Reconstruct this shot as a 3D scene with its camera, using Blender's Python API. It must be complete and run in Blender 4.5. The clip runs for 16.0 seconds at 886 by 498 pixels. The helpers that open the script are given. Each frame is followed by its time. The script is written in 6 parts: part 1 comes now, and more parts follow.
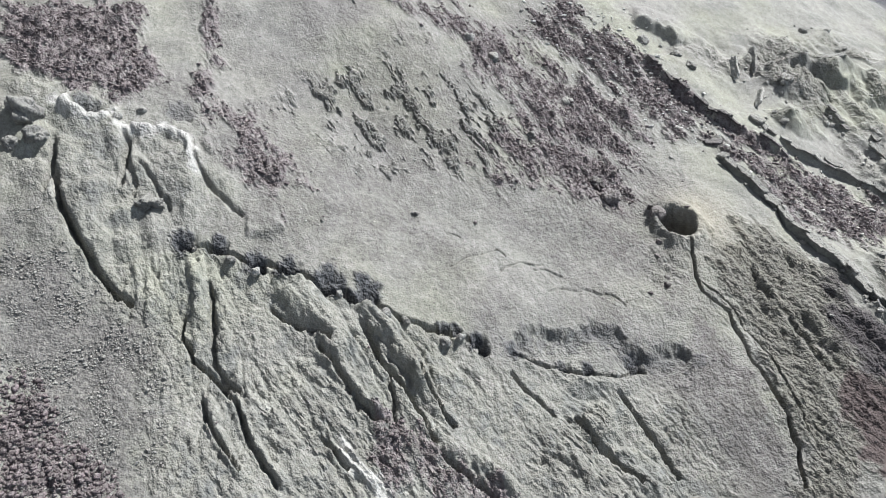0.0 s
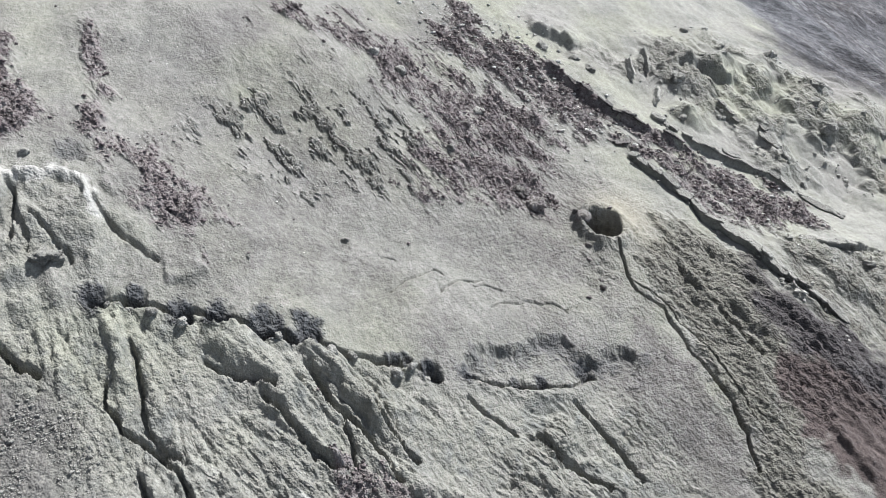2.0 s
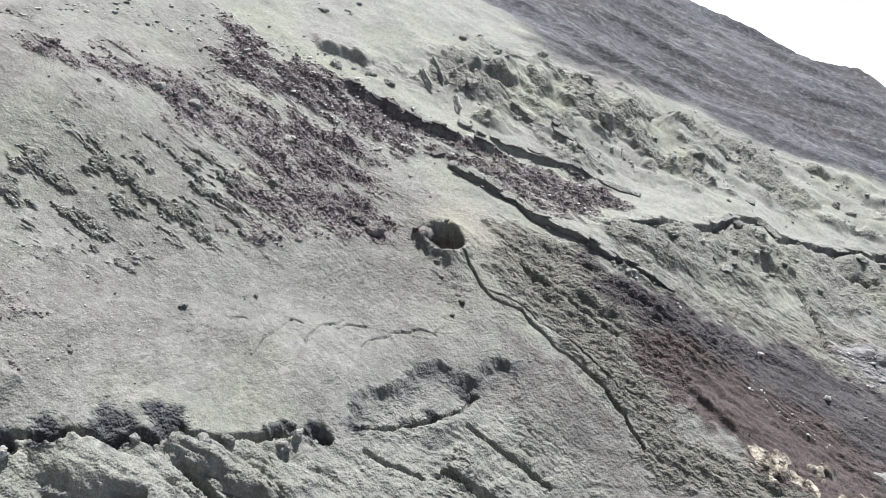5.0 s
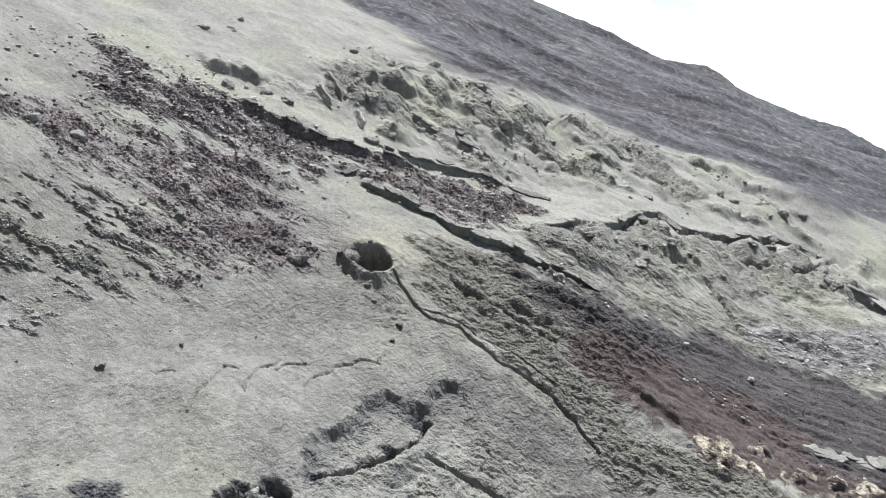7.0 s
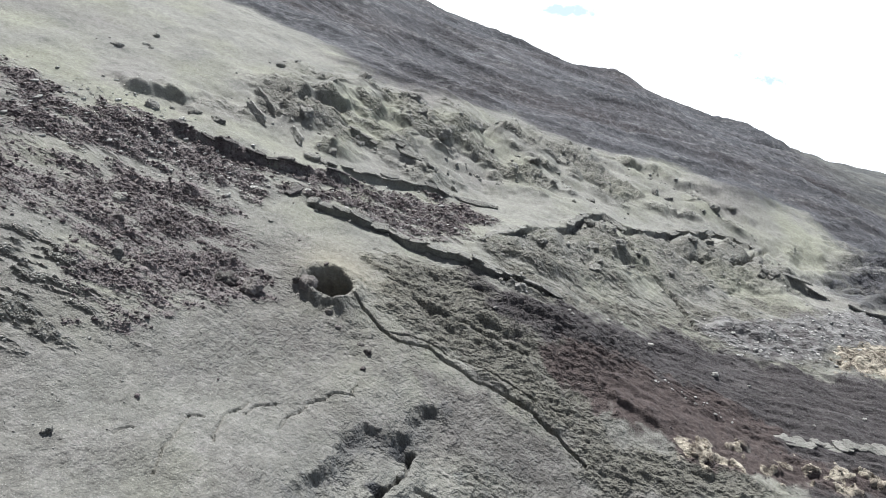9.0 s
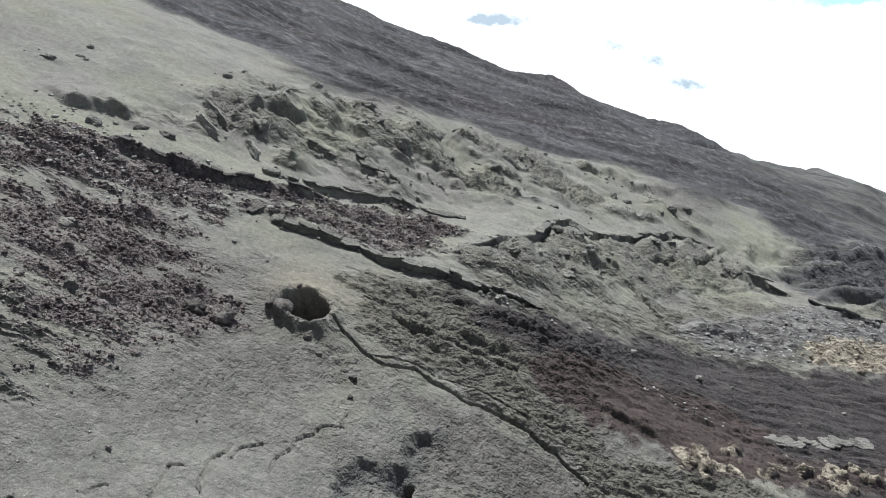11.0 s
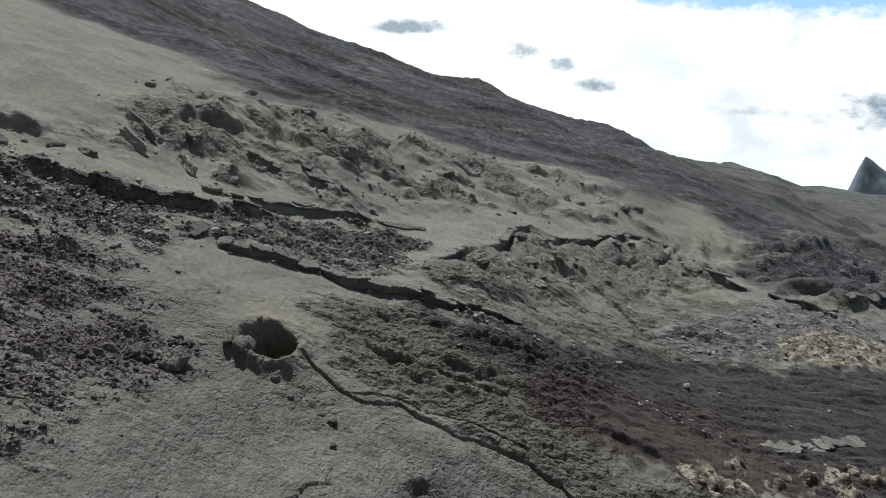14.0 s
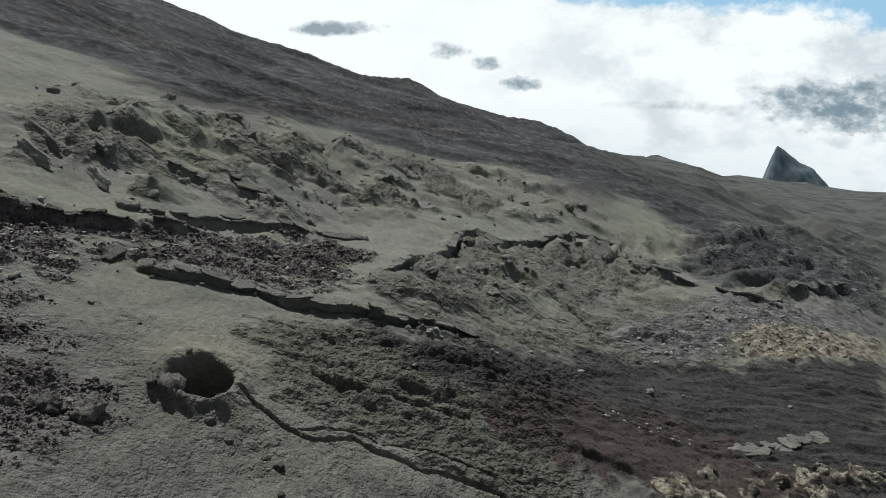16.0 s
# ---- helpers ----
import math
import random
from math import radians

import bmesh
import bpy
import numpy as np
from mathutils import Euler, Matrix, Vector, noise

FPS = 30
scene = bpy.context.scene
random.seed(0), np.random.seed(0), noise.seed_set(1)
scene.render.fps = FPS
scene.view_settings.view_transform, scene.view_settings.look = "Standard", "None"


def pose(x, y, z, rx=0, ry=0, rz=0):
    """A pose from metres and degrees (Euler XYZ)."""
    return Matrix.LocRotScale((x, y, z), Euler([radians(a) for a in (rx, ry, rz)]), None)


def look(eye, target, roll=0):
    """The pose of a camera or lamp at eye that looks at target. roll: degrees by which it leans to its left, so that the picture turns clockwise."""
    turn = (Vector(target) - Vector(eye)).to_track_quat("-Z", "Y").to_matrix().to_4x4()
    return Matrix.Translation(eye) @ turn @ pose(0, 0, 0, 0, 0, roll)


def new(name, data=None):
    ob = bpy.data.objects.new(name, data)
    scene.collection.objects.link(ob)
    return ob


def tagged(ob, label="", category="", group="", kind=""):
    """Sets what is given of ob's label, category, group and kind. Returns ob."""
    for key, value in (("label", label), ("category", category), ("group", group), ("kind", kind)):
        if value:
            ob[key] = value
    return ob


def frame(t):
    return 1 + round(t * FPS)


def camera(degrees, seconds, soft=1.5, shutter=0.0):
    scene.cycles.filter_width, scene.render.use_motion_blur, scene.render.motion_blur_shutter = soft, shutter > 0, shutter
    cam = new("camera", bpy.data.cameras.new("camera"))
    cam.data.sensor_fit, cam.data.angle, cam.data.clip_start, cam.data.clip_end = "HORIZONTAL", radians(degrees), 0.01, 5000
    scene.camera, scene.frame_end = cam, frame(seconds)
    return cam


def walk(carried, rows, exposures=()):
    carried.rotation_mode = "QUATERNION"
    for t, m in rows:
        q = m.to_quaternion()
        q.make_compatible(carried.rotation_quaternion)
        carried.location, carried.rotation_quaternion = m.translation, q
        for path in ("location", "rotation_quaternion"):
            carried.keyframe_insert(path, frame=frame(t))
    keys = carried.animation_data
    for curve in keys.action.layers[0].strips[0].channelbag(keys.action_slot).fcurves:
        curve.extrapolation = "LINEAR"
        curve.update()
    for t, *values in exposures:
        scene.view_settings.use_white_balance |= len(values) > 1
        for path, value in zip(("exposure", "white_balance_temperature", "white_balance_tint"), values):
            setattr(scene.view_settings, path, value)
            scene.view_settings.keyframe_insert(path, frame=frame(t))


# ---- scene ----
cam = camera(64.37, 16.0, soft=0.9)
# seconds, x, y, z, heading, tilt, roll
PATH = [
    (0, 35.88, -32.42, 26.21, 69.83, -30.69, -0.12),
    (1, 34.25, -33.61, 25.95, 64.75, -30.16, -0.14),
    (2, 32.39, -34.65, 25.78, 58.86, -29.81, -0.04),
    (3, 30.49, -35.47, 25.50, 51.34, -29.29, 0.07),
    (4, 28.54, -36.12, 25.20, 44.31, -28.81, 0.15),
    (5, 26.49, -36.53, 25.01, 37.87, -28.41, 0.16),
    (5.75, 24.87, -36.73, 24.83, 33.30, -28.06, 0.23),
    (6.6, 23.02, -36.82, 24.58, 28.54, -27.61, 0.31),
    (7.5, 21.13, -36.71, 24.28, 24.22, -27.15, 0.27),
    (8.25, 19.68, -36.43, 24.00, 21.32, -26.79, 0.09),
    (9, 18.29, -36.04, 23.72, 18.80, -26.47, -0.09),
    (9.8, 16.82, -35.53, 23.39, 16.25, -26.14, -0.14),
    (10.6, 15.38, -34.92, 23.05, 13.94, -25.84, -0.08),
    (11.5, 13.82, -34.08, 22.65, 11.84, -25.53, -0.01),
    (12.5, 12.26, -32.93, 22.17, 10.04, -25.27, -0.03),
    (13.5, 11.07, -31.51, 21.64, 7.53, -25.15, -0.10),
    (14.5, 10.15, -29.86, 21.17, 4.39, -25.16, -0.11),
    (15.25, 9.70, -28.56, 20.80, 2.15, -25.14, -0.10),
    (16, 9.37, -27.23, 20.42, 0.04, -25.09, -0.10),
]
EXPOSURE = [(0, 1.33, 6030, 11.5), (5, 1.33, 6030, 11.5), (9, 0.97, 6050, 10.5), (11.5, 0.45, 6090, 9), (14, -0.05, 6150, 8), (16, -0.33, 6200, 5)]
walk(cam, [(t, pose(x, y, z, 90 + tilt, 0, head) @ pose(0, 0, 0, 0, 0, roll)) for t, x, y, z, head, tilt, roll in PATH], EXPOSURE)

# ---------------------------------------------------------------- light
world = bpy.data.worlds.new("sky")
scene.world = world
world.use_nodes = True
wn = world.node_tree.nodes
sky = wn.new("ShaderNodeTexSky")
sky.sky_type = "NISHITA"
sky.sun_disc = False
SUN_WAY = Vector((-0.18, 0.52, 0.83)).normalized()
sky.sun_elevation = math.asin(SUN_WAY.z)
sky.sun_rotation = math.atan2(SUN_WAY.x, SUN_WAY.y)
sky.altitude = 2000
wn["Background"].inputs["Strength"].default_value = 0.055
# broken cloud greys the blue of the sky
cloud_grey = wn.new("ShaderNodeHueSaturation")
cloud_grey.inputs["Saturation"].default_value = 0.35
world.node_tree.links.new(sky.outputs[0], cloud_grey.inputs["Color"])
world.node_tree.links.new(cloud_grey.outputs[0], wn["Background"].inputs["Color"])
sun = new("sun", bpy.data.lights.new("sun", "SUN"))
sun.data.energy = 4.5
sun.data.angle = radians(2)
sun.data.color = (1.0, 0.97, 0.925)
sun.matrix_world = look(SUN_WAY * 60, (0, 0, 0))


# ---------------------------------------------------------------- noise on arrays
def hashed(ix, iy, seed):
    h = (ix.astype(np.int64) * 374761393 + iy.astype(np.int64) * 668265263 + seed * 1442695041) & 0xFFFFFFFF
    h = ((h ^ (h >> 13)) * 1274126177) & 0xFFFFFFFF
    return ((h ^ (h >> 16)) & 0xFFFF) / 65535.0


def perlin(x, y, seed=0):
    """Smooth noise of period about 1, from -0.7 to 0.7."""
    ix, iy = np.floor(x), np.floor(y)
    fx, fy = x - ix, y - iy
    u, v = fx * fx * fx * (fx * (fx * 6 - 15) + 10), fy * fy * fy * (fy * (fy * 6 - 15) + 10)
    out = 0.0
    for dx in (0, 1):
        for dy in (0, 1):
            a = hashed(ix + dx, iy + dy, seed) * 6.28318
            out = out + (np.cos(a) * (fx - dx) + np.sin(a) * (fy - dy)) * np.where(dx, u, 1 - u) * np.where(dy, v, 1 - v)
    return out


def fractal(x, y, octaves, seed=0, gain=0.5):
    out, amp, f = 0.0, 1.0, 1.0
    for k in range(octaves):
        out = out + amp * perlin(x * f + 17.3 * k, y * f - 9.1 * k, seed + k)
        amp, f = amp * gain, f * 2.03
    return out


def billow(x, y, octaves, seed=0, gain=0.55):
    """Rounded lumps parted by sharp creases, 0 to about 1."""
    out, amp, f = 0.0, 1.0, 1.0
    for k in range(octaves):
        out = out + amp * np.abs(perlin(x * f + 5.7 * k, y * f + 3.3 * k, seed + k)) * 2
        amp, f = amp * gain, f * 2.1
    return out


def smooth(a, b, v):
    k = np.clip((v - a) / (b - a), 0, 1)
    return k * k * (3 - 2 * k)


def line_field(x, y, pts, reach):
    """Distance to a line of plan points, the side (left of it positive) and how far along it, 0 to 1."""
    pts = np.array(pts, float)
    best, side, along = np.full(x.shape, 1e3), np.ones(x.shape), np.zeros(x.shape)
    near = (x > pts[:, 0].min() - reach) & (x < pts[:, 0].max() + reach) & (y > pts[:, 1].min() - reach) & (y < pts[:, 1].max() + reach)
    if not near.any():
        return best, side, along
    px, py = x[near], y[near]
    # a natural wander of the line
    px = px + 0.22 * fractal(px * 0.8, py * 0.8, 3, 91)
    py = py + 0.22 * fractal(px * 0.8 + 40, py * 0.8, 3, 92)
    b, s, a = best[near], side[near], along[near]
    n = len(pts) - 1
    for k in range(n):
        (x0, y0), (x1, y1) = pts[k], pts[k + 1]
        dx, dy = x1 - x0, y1 - y0
        q = np.clip(((px - x0) * dx + (py - y0) * dy) / (dx * dx + dy * dy + 1e-9), 0, 1)
        d = np.hypot(px - x0 - q * dx, py - y0 - q * dy)
        m = d < b
        b[m], a[m] = d[m], (k + q[m]) / n
        s[m] = np.where(dx * (py - y0) - dy * (px - x0) > 0, 1.0, -1.0)[m]
    best[near], side[near], along[near] = b, s, a
    return best, side, along


def inside(x, y, pts, soft):
    """1 within a plan outline, 0 outside, blended over soft metres."""
    pts = np.array(pts, float)
    out = np.zeros(x.shape)
    near = np.nonzero((x > pts[:, 0].min() - 2 * soft) & (x < pts[:, 0].max() + 2 * soft) & (y > pts[:, 1].min() - 2 * soft) & (y < pts[:, 1].max() + 2 * soft))
    px, py = x[near], y[near]
    odd, d = np.zeros(px.shape, bool), np.full(px.shape, 1e3)
    n = len(pts)
    for k in range(n):
        (x0, y0), (x1, y1) = pts[k], pts[(k + 1) % n]
        dx, dy = x1 - x0, y1 - y0
        if y0 != y1:
            odd ^= ((y0 > py) != (y1 > py)) & (px < dx * (py - y0) / dy + x0)
        q = np.clip(((px - x0) * dx + (py - y0) * dy) / (dx * dx + dy * dy + 1e-9), 0, 1)
        d = np.minimum(d, np.hypot(px - x0 - q * dx, py - y0 - q * dy))
    out[near] = smooth(-soft, soft, np.where(odd, d, -d) + soft * 0.9 * fractal(px * 0.9 / soft, py * 0.9 / soft, 3, 55))
    return out


# ---------------------------------------------------------------- plan of the slope, in metres from the round vent
CONE_R, CONE_Y, CONE_FALL, CONE_TOP = 576.1, -85.75, 0.3984, 2.857
# broad swells: x, y, height
SWELLS_A = [(-30, -38, 0.97), (-30, -21, 1.62), (-30, 13, -0.51), (-30, 30, 0.76), (-30, 64, -1.22), (-30, 81, -1.02), (-15, -38, 1.14), (-15, -21, 0.69), (-15, -4, -0.22), (-15, 30, 0.28), (-15, 47, 0.58), (-15, 64, -0.63), (-15, 81, -0.88), (0, -21, 0.65), (0, -4, -1.61), (0, 13, 0.72), (0, 30, -0.66), (0, 47, 0.53), (0, 81, -0.91), (15, -38, -0.81), (15, -21, -0.87), (15, -4, -1.24)]
SWELLS_B = [(15, 13, 1.05), (15, 30, -0.63), (15, 47, 0.3), (15, 64, 0.94), (30, -38, -0.37), (30, -21, -0.9), (30, 13, -0.42), (30, 30, -0.44), (30, 47, -0.33), (30, 64, 1.21), (45, -4, 0.48), (45, 13, 1.33), (45, 30, 1.71), (45, 64, 1.29), (45, 81, 0.58), (60, 13, 0.54), (60, 30, 0.68), (60, 47, 0.42), (60, 64, 1.86), (60, 81, 1.05)]
HOLLOWS_A = [(-24, -24, 0.61), (-24, -16, 1.04), (-24, 0, -0.34), (-24, 8, 0.59), (-16, -40, 0.76), (-16, -24, -1.06), (-16, 0, -0.54), (-16, 24, 0.35), (-16, 32, 0.37), (-16, 48, -0.52), (-8, -32, 0.59), (-8, -16, -0.74), (-8, -8, 0.98), (-8, 0, -0.79), (-8, 8, 0.5), (-8, 16, -0.37), (-8, 24, -0.43), (-8, 40, 0.56), (0, -40, -0.79), (0, -24, 0.7), (0, 24, -1.01), (0, 32, -0.37), (8, -32, 0.04)]
HOLLOWS_B = [(8, -24, -0.42), (8, -8, 0.35), (8, 8, 0.18), (8, 16, 0.5), (8, 24, 0.4), (8, 32, 0.65), (16, -24, -0.47), (16, -8, -1.2), (16, 8, 0.75), (16, 16, -0.6), (16, 32, 0.56), (24, 16, -0.53), (24, 24, -0.65), (24, 32, -0.38), (24, 56, 0.55), (32, 0, 0.41), (32, 48, -0.62), (32, 56, 0.44), (40, 24, 0.49), (40, 32, 0.43), (40, 48, -0.49)]
# cracks, levees, lobes and banks
LINES = {}
LINES["tube_a"] = [(1.2, -25.0), (2.2, -24.4), (3.2, -23.8), (4.2, -23.3), (5.2, -22.7), (6.4, -22.4)]
LINES["tube_b"] = [(-1.1, -29.8), (0.0, -28.8), (1.5, -27.8), (3.0, -26.9), (4.1, -26.3)]
LINES["tube_c"] = [(-2.9, -33.8), (-1.2, -34.1), (0.9, -34.3)]
LINES["tube_d"] = [(2.4, -28.5), (4.1, -27.5), (6.0, -26.4), (7.1, -25.1)]
LINES["tube_e"] = [(5.1, -24.2), (6.6, -23.9), (8.0, -23.5), (9.0, -23.2)]
LINES["tube_f"] = [(4.7, -23.0), (6.1, -22.5), (7.5, -22.0)]
LINES["tube_g"] = [(8.0, -22.7), (8.9, -22.0), (9.9, -21.0), (11.0, -19.7), (12.2, -19.0)]
LINES["tube_h"] = [(2.5, -20.7), (3.3, -19.9), (3.6, -19.0)]
LINES["tube_i"] = [(9.7, -15.0), (11.2, -14.6), (12.8, -14.3)]
LINES["tube_j"] = [(12.3, -12.3), (13.1, -11.4), (13.8, -10.6)]
LINES["tube_k"] = [(-0.9, -32.7), (1.0, -33.0), (2.7, -33.2)]
LINES["tube_l"] = [(4.2, -33.4), (5.7, -33.1), (7.2, -32.6), (8.7, -32.0), (9.9, -31.1)]
LINES["tube_m"] = [(4.1, -34.7), (6.0, -34.4), (7.7, -33.9), (9.2, -33.3)]
LINES["seam_a"] = [(0.3, -30.4), (1.2, -29.7), (2.1, -28.3), (3.1, -27.2)]
LINES["seam_b"] = [(2.7, -28.3), (4.1, -27.5), (5.7, -26.8), (6.9, -26.0), (7.4, -25.2)]
LINES["seam_c"] = [(1.9, -25.2), (3.9, -24.8), (5.2, -24.1), (6.9, -23.3), (8.9, -23.0)]
LINES["seam_d"] = [(4.8, -22.6), (6.1, -22.3), (7.4, -21.8), (8.3, -21.5)]
LINES["seam_e"] = [(4.9, -24.5), (6.0, -24.6), (7.4, -24.8)]
LINES["seam_f"] = [(5.8, -17.1), (7.2, -16.2), (8.6, -15.1)]
LINES["seam_g"] = [(8.7, -14.0), (10.0, -13.4), (11.4, -12.4), (13.0, -11.3)]
LINES["seam_h"] = [(-0.8, -34.9), (1.0, -35.3), (2.4, -34.9), (3.3, -34.1), (4.2, -33.5), (5.2, -33.0), (6.9, -32.8), (8.4, -32.3), (9.6, -31.7)]
LINES["seam_i"] = [(-1.6, -33.3), (0.2, -33.5), (2.6, -33.9), (3.6, -33.6), (4.4, -32.8)]
LINES["seam_j"] = [(4.1, -34.9), (5.6, -34.7), (7.1, -34.1), (8.6, -33.5)]
LINES["seam_k"] = [(7.9, -10.3), (9.7, -9.8), (11.5, -9.2), (13.3, -8.9)]
LINES["seam_l"] = [(9.0, -22.9), (10.7, -21.6), (11.9, -20.3)]
LINES["seam_m"] = [(7.2, -29.3), (8.2, -28.6), (9.3, -28.0)]
LINES["seam_n"] = [(5.3, -27.2), (6.5, -26.6)]
LINES["pale_levee"] = [(8.2, -28.2), (9.4, -27.4), (10.6, -26.7)]
LINES["mound_a"] = [(-7.9, -37.6), (-10.1, -37.0), (-11.5, -36.6)]
LINES["mound_b"] = [(-9.5, -36.3), (-7.5, -35.4), (-6.3, -34.9)]
LINES["mound_c"] = [(-12.0, -41.0), (-9.9, -41.6), (-8.8, -42.0)]
LINES["front_ridge"] = [(15.3, 31.0), (16.5, 29.4), (17.6, 27.8)]
LINES["front_edge"] = [(17.8, 27.1), (19.8, 25.7), (21.7, 23.4), (22.7, 21.2)]
LINES["line_up"] = [(16.8, 43.8), (20.5, 45.4), (23.3, 46.8)]
LINES["line_up2"] = [(12.4, 52.9), (16.8, 56.0), (19.4, 53.4), (25.7, 57.8)]
LINES["fissure"] = [(-4.4, -34.8), (-3.7, -33.9), (-3.3, -32.6), (-2.2, -31.3), (-1.8, -30), (-1.3, -28.8), (-0.4, -27.6), (-0, -26.4), (0.8, -25.2), (1.3, -24.3), (1.9, -23.1), (2.6, -21.6), (3.2, -20.2), (3.6, -18.9), (4.2, -17.9)]
LINES["fissure_b"] = [(4.6, -16.4), (5.2, -14.8), (6, -13.2), (6.6, -12.1), (7, -10.8), (7, -9.1), (6.9, -7.3)]
LINES["alcove"] = [(4.3, -16.4), (3.8, -15.6), (3.4, -14.4), (3.9, -13.0), (4.1, -11.6), (3.8, -10.2), (4.4, -8.7), (5.7, -7.9), (6.3, -7.0), (6.1, -5.6), (6.4, -4.5), (7.3, -3.7)]
LINES["crack_left"] = [(-10.2, -41.3), (-8.0, -41.1), (-6.3, -40.5), (-4.2, -39.6), (-2.7, -38.8), (-1.4, -37.8)]
LINES["crack_hole"] = [(-0.8, 0.8), (0.6, 0.3), (2.0, -0.35), (3.2, -0.6), (4.9, 0.4), (6.6, 0.2), (8.7, -0.1), (10.5, 0), (12.5, -0.3), (14.0, -0.7), (15.0, -1.4), (16.1, -1.8)]
LINES["crack_side"] = [(2.2, -0.2), (4.4, 0.8), (6.3, 0.9), (8.2, 1.3), (10.2, 1.1), (12.2, 0.8), (14.2, 0.4)]
LINES["levee_hole"] = [(4.4, 0.6), (6.4, 0.6), (8.5, 0.7), (10.4, 0.6), (12.4, 0.3), (14.4, -0.1), (16.5, -0.7)]
LINES["groove_l"] = [(-11.9, -36.8), (-9.2, -36.9), (-7.3, -36.8)]
LINES["groove_m"] = [(-10.9, -32.9), (-8.9, -32.9), (-6.7, -32.1), (-4.7, -30.7)]
LINES["groove_o"] = [(-12.6, -41.1), (-10.2, -41.3), (-9.3, -42.1)]
LINES["crack_e"] = [(-8.3, 8.5), (-7.2, 8.5), (-5.5, 9.0), (-3.5, 9.7), (-2.0, 10.0), (-0.3, 9.7), (1.6, 10.2), (4.3, 10.8), (6.4, 10.9), (7.8, 11.1), (9.2, 11.7), (11.7, 12.8)]
LINES["bank"] = [(-20.4, 8.3), (-18.5, 8.5), (-15.4, 9.2), (-14.0, 9.8), (-11.7, 10.8), (-10.0, 11.9), (-8.0, 13.6), (-6.4, 15.1)]
LINES["bank_b"] = [(-8.5, 15.1), (-7.1, 16.0), (-5.3, 18.9), (-3.4, 20.6), (-0.9, 22.6)]
LINES["bank_c"] = [(-0.5, 22.7), (1.0, 24.1), (3.1, 24.7)]
LINES["crack_f"] = [(1.6, 4.4), (3.6, 4.1), (5.4, 3.8), (7.4, 4.1)]
LINES["crack_g"] = [(-1.5, 5.9), (0.1, 6.4), (1.8, 6.8), (3.0, 7.0)]
LINES["levee_a"] = [(7.5, 10.7), (8.9, 10.8), (10.4, 11.3)]
LINES["levee_b"] = [(12.6, 11.5), (16.6, 12.6), (20.6, 14.6)]
LINES["front"] = [(3.5, 14.5), (6, 18.5), (7.5, 21.5), (8.7, 24.0), (10.1, 25.9), (10.9, 30.5), (12.9, 33.2), (14.9, 32.5), (16.8, 35.0), (19.6, 39.0), (22.7, 42.9), (24.0, 44.9), (26.6, 46.4), (29.6, 47.3)]
LINES["front_b"] = [(34.9, 49.3), (38.9, 53.2), (43.3, 55.2), (46.7, 57.0), (54, 66), (66.2, 82.3)]
LINES["levee_c"] = [(31.5, 40.0), (34.5, 40.2), (36.8, 40.0), (40.2, 38.9), (43.2, 39.0), (46.0, 40.0), (49.0, 45.2), (57.1, 52.2), (69.8, 62.9)]
LINES["levee_d"] = [(24.0, 24.4), (25.2, 24.6), (26.9, 24.9), (28.6, 25.5), (30.2, 26.4)]
LINES["levee_g"] = [(28.7, 41.1), (35.2, 45.6), (43.3, 52.9), (50.2, 56.7), (61.5, 64.3)]
LINES["levee_h"] = [(37.9, 41.7), (46.5, 47.9), (55.9, 53.4), (73.3, 68)]
LINES["rib_a"] = [(2.6, 4.3), (6, 3.6), (9.3, 3.5), (12.2, 2.7), (15, 1.5)]
LINES["rib_b"] = [(-0.3, 6.7), (2.9, 6.3), (6, 5.9), (9.8, 5.8), (13.5, 5.2)]
LINES["rib_c"] = [(3.9, 9.1), (7.9, 9), (11.8, 9), (15.8, 9.2)]
LINES["levee_l"] = [(-12.2, -37.1), (-11.7, -35.9), (-11.3, -34.2), (-10.5, -33.1), (-8.6, -33.1)]
LINES["levee_m"] = [(-14.8, -40.8), (-13.6, -39.9), (-13.0, -38.9), (-13.5, -37.6)]
LINES["overhang"] = [(15.9, 4.4), (17.5, 4.0), (19.1, 3.8), (21.1, 3.2)]
LINES["ash_edge"] = [(-42.9, 49), (-36.8, 47.9), (-26.4, 43.5), (-16.4, 37.9), (-10.8, 43.8), (-2.5, 57.5), (5.7, 50.7), (9.8, 53.7), (16.4, 57.5), (28.2, 60.8), (36.5, 63.4), (45.3, 60.8), (63, 75.1)]
LINES["hum_a"] = [(-15.3, 24.3), (-13.3, 30.3), (-11.7, 35.7)]
LINES["step_a"] = [(-24.8, 9.8), (-23.8, 11.4), (-22.8, 12.9), (-21.5, 13.0)]
LINES["step_b"] = [(-16.6, 22.0), (-15.5, 24.4), (-13.8, 26.2), (-12.5, 27.1)]
LINES["step_c"] = [(-11.9, 23), (-9, 23.4), (-5.2, 24), (-2, 23.3)]
LINES["settle_a"] = [(-3.5, -17.7), (-3.2, -16.6)]
LINES["settle_b"] = [(-0.5, -12.6), (-0.3, -11.4), (0.2, -10.5)]
LINES["settle_c"] = [(1.0, -12.3), (1.1, -10.9), (1.4, -9.7), (1.5, -8.7), (2.2, -7.3), (3.0, -6.8)]
LINES["settle_d"] = [(-1.1, -18.4), (-1.6, -17.1), (-1.8, -15.8), (-1.9, -14.5), (-1.5, -14.1)]
LINES["settle_e"] = [(-0.9, -13.6), (-0.9, -12.6), (-0.8, -11.5)]
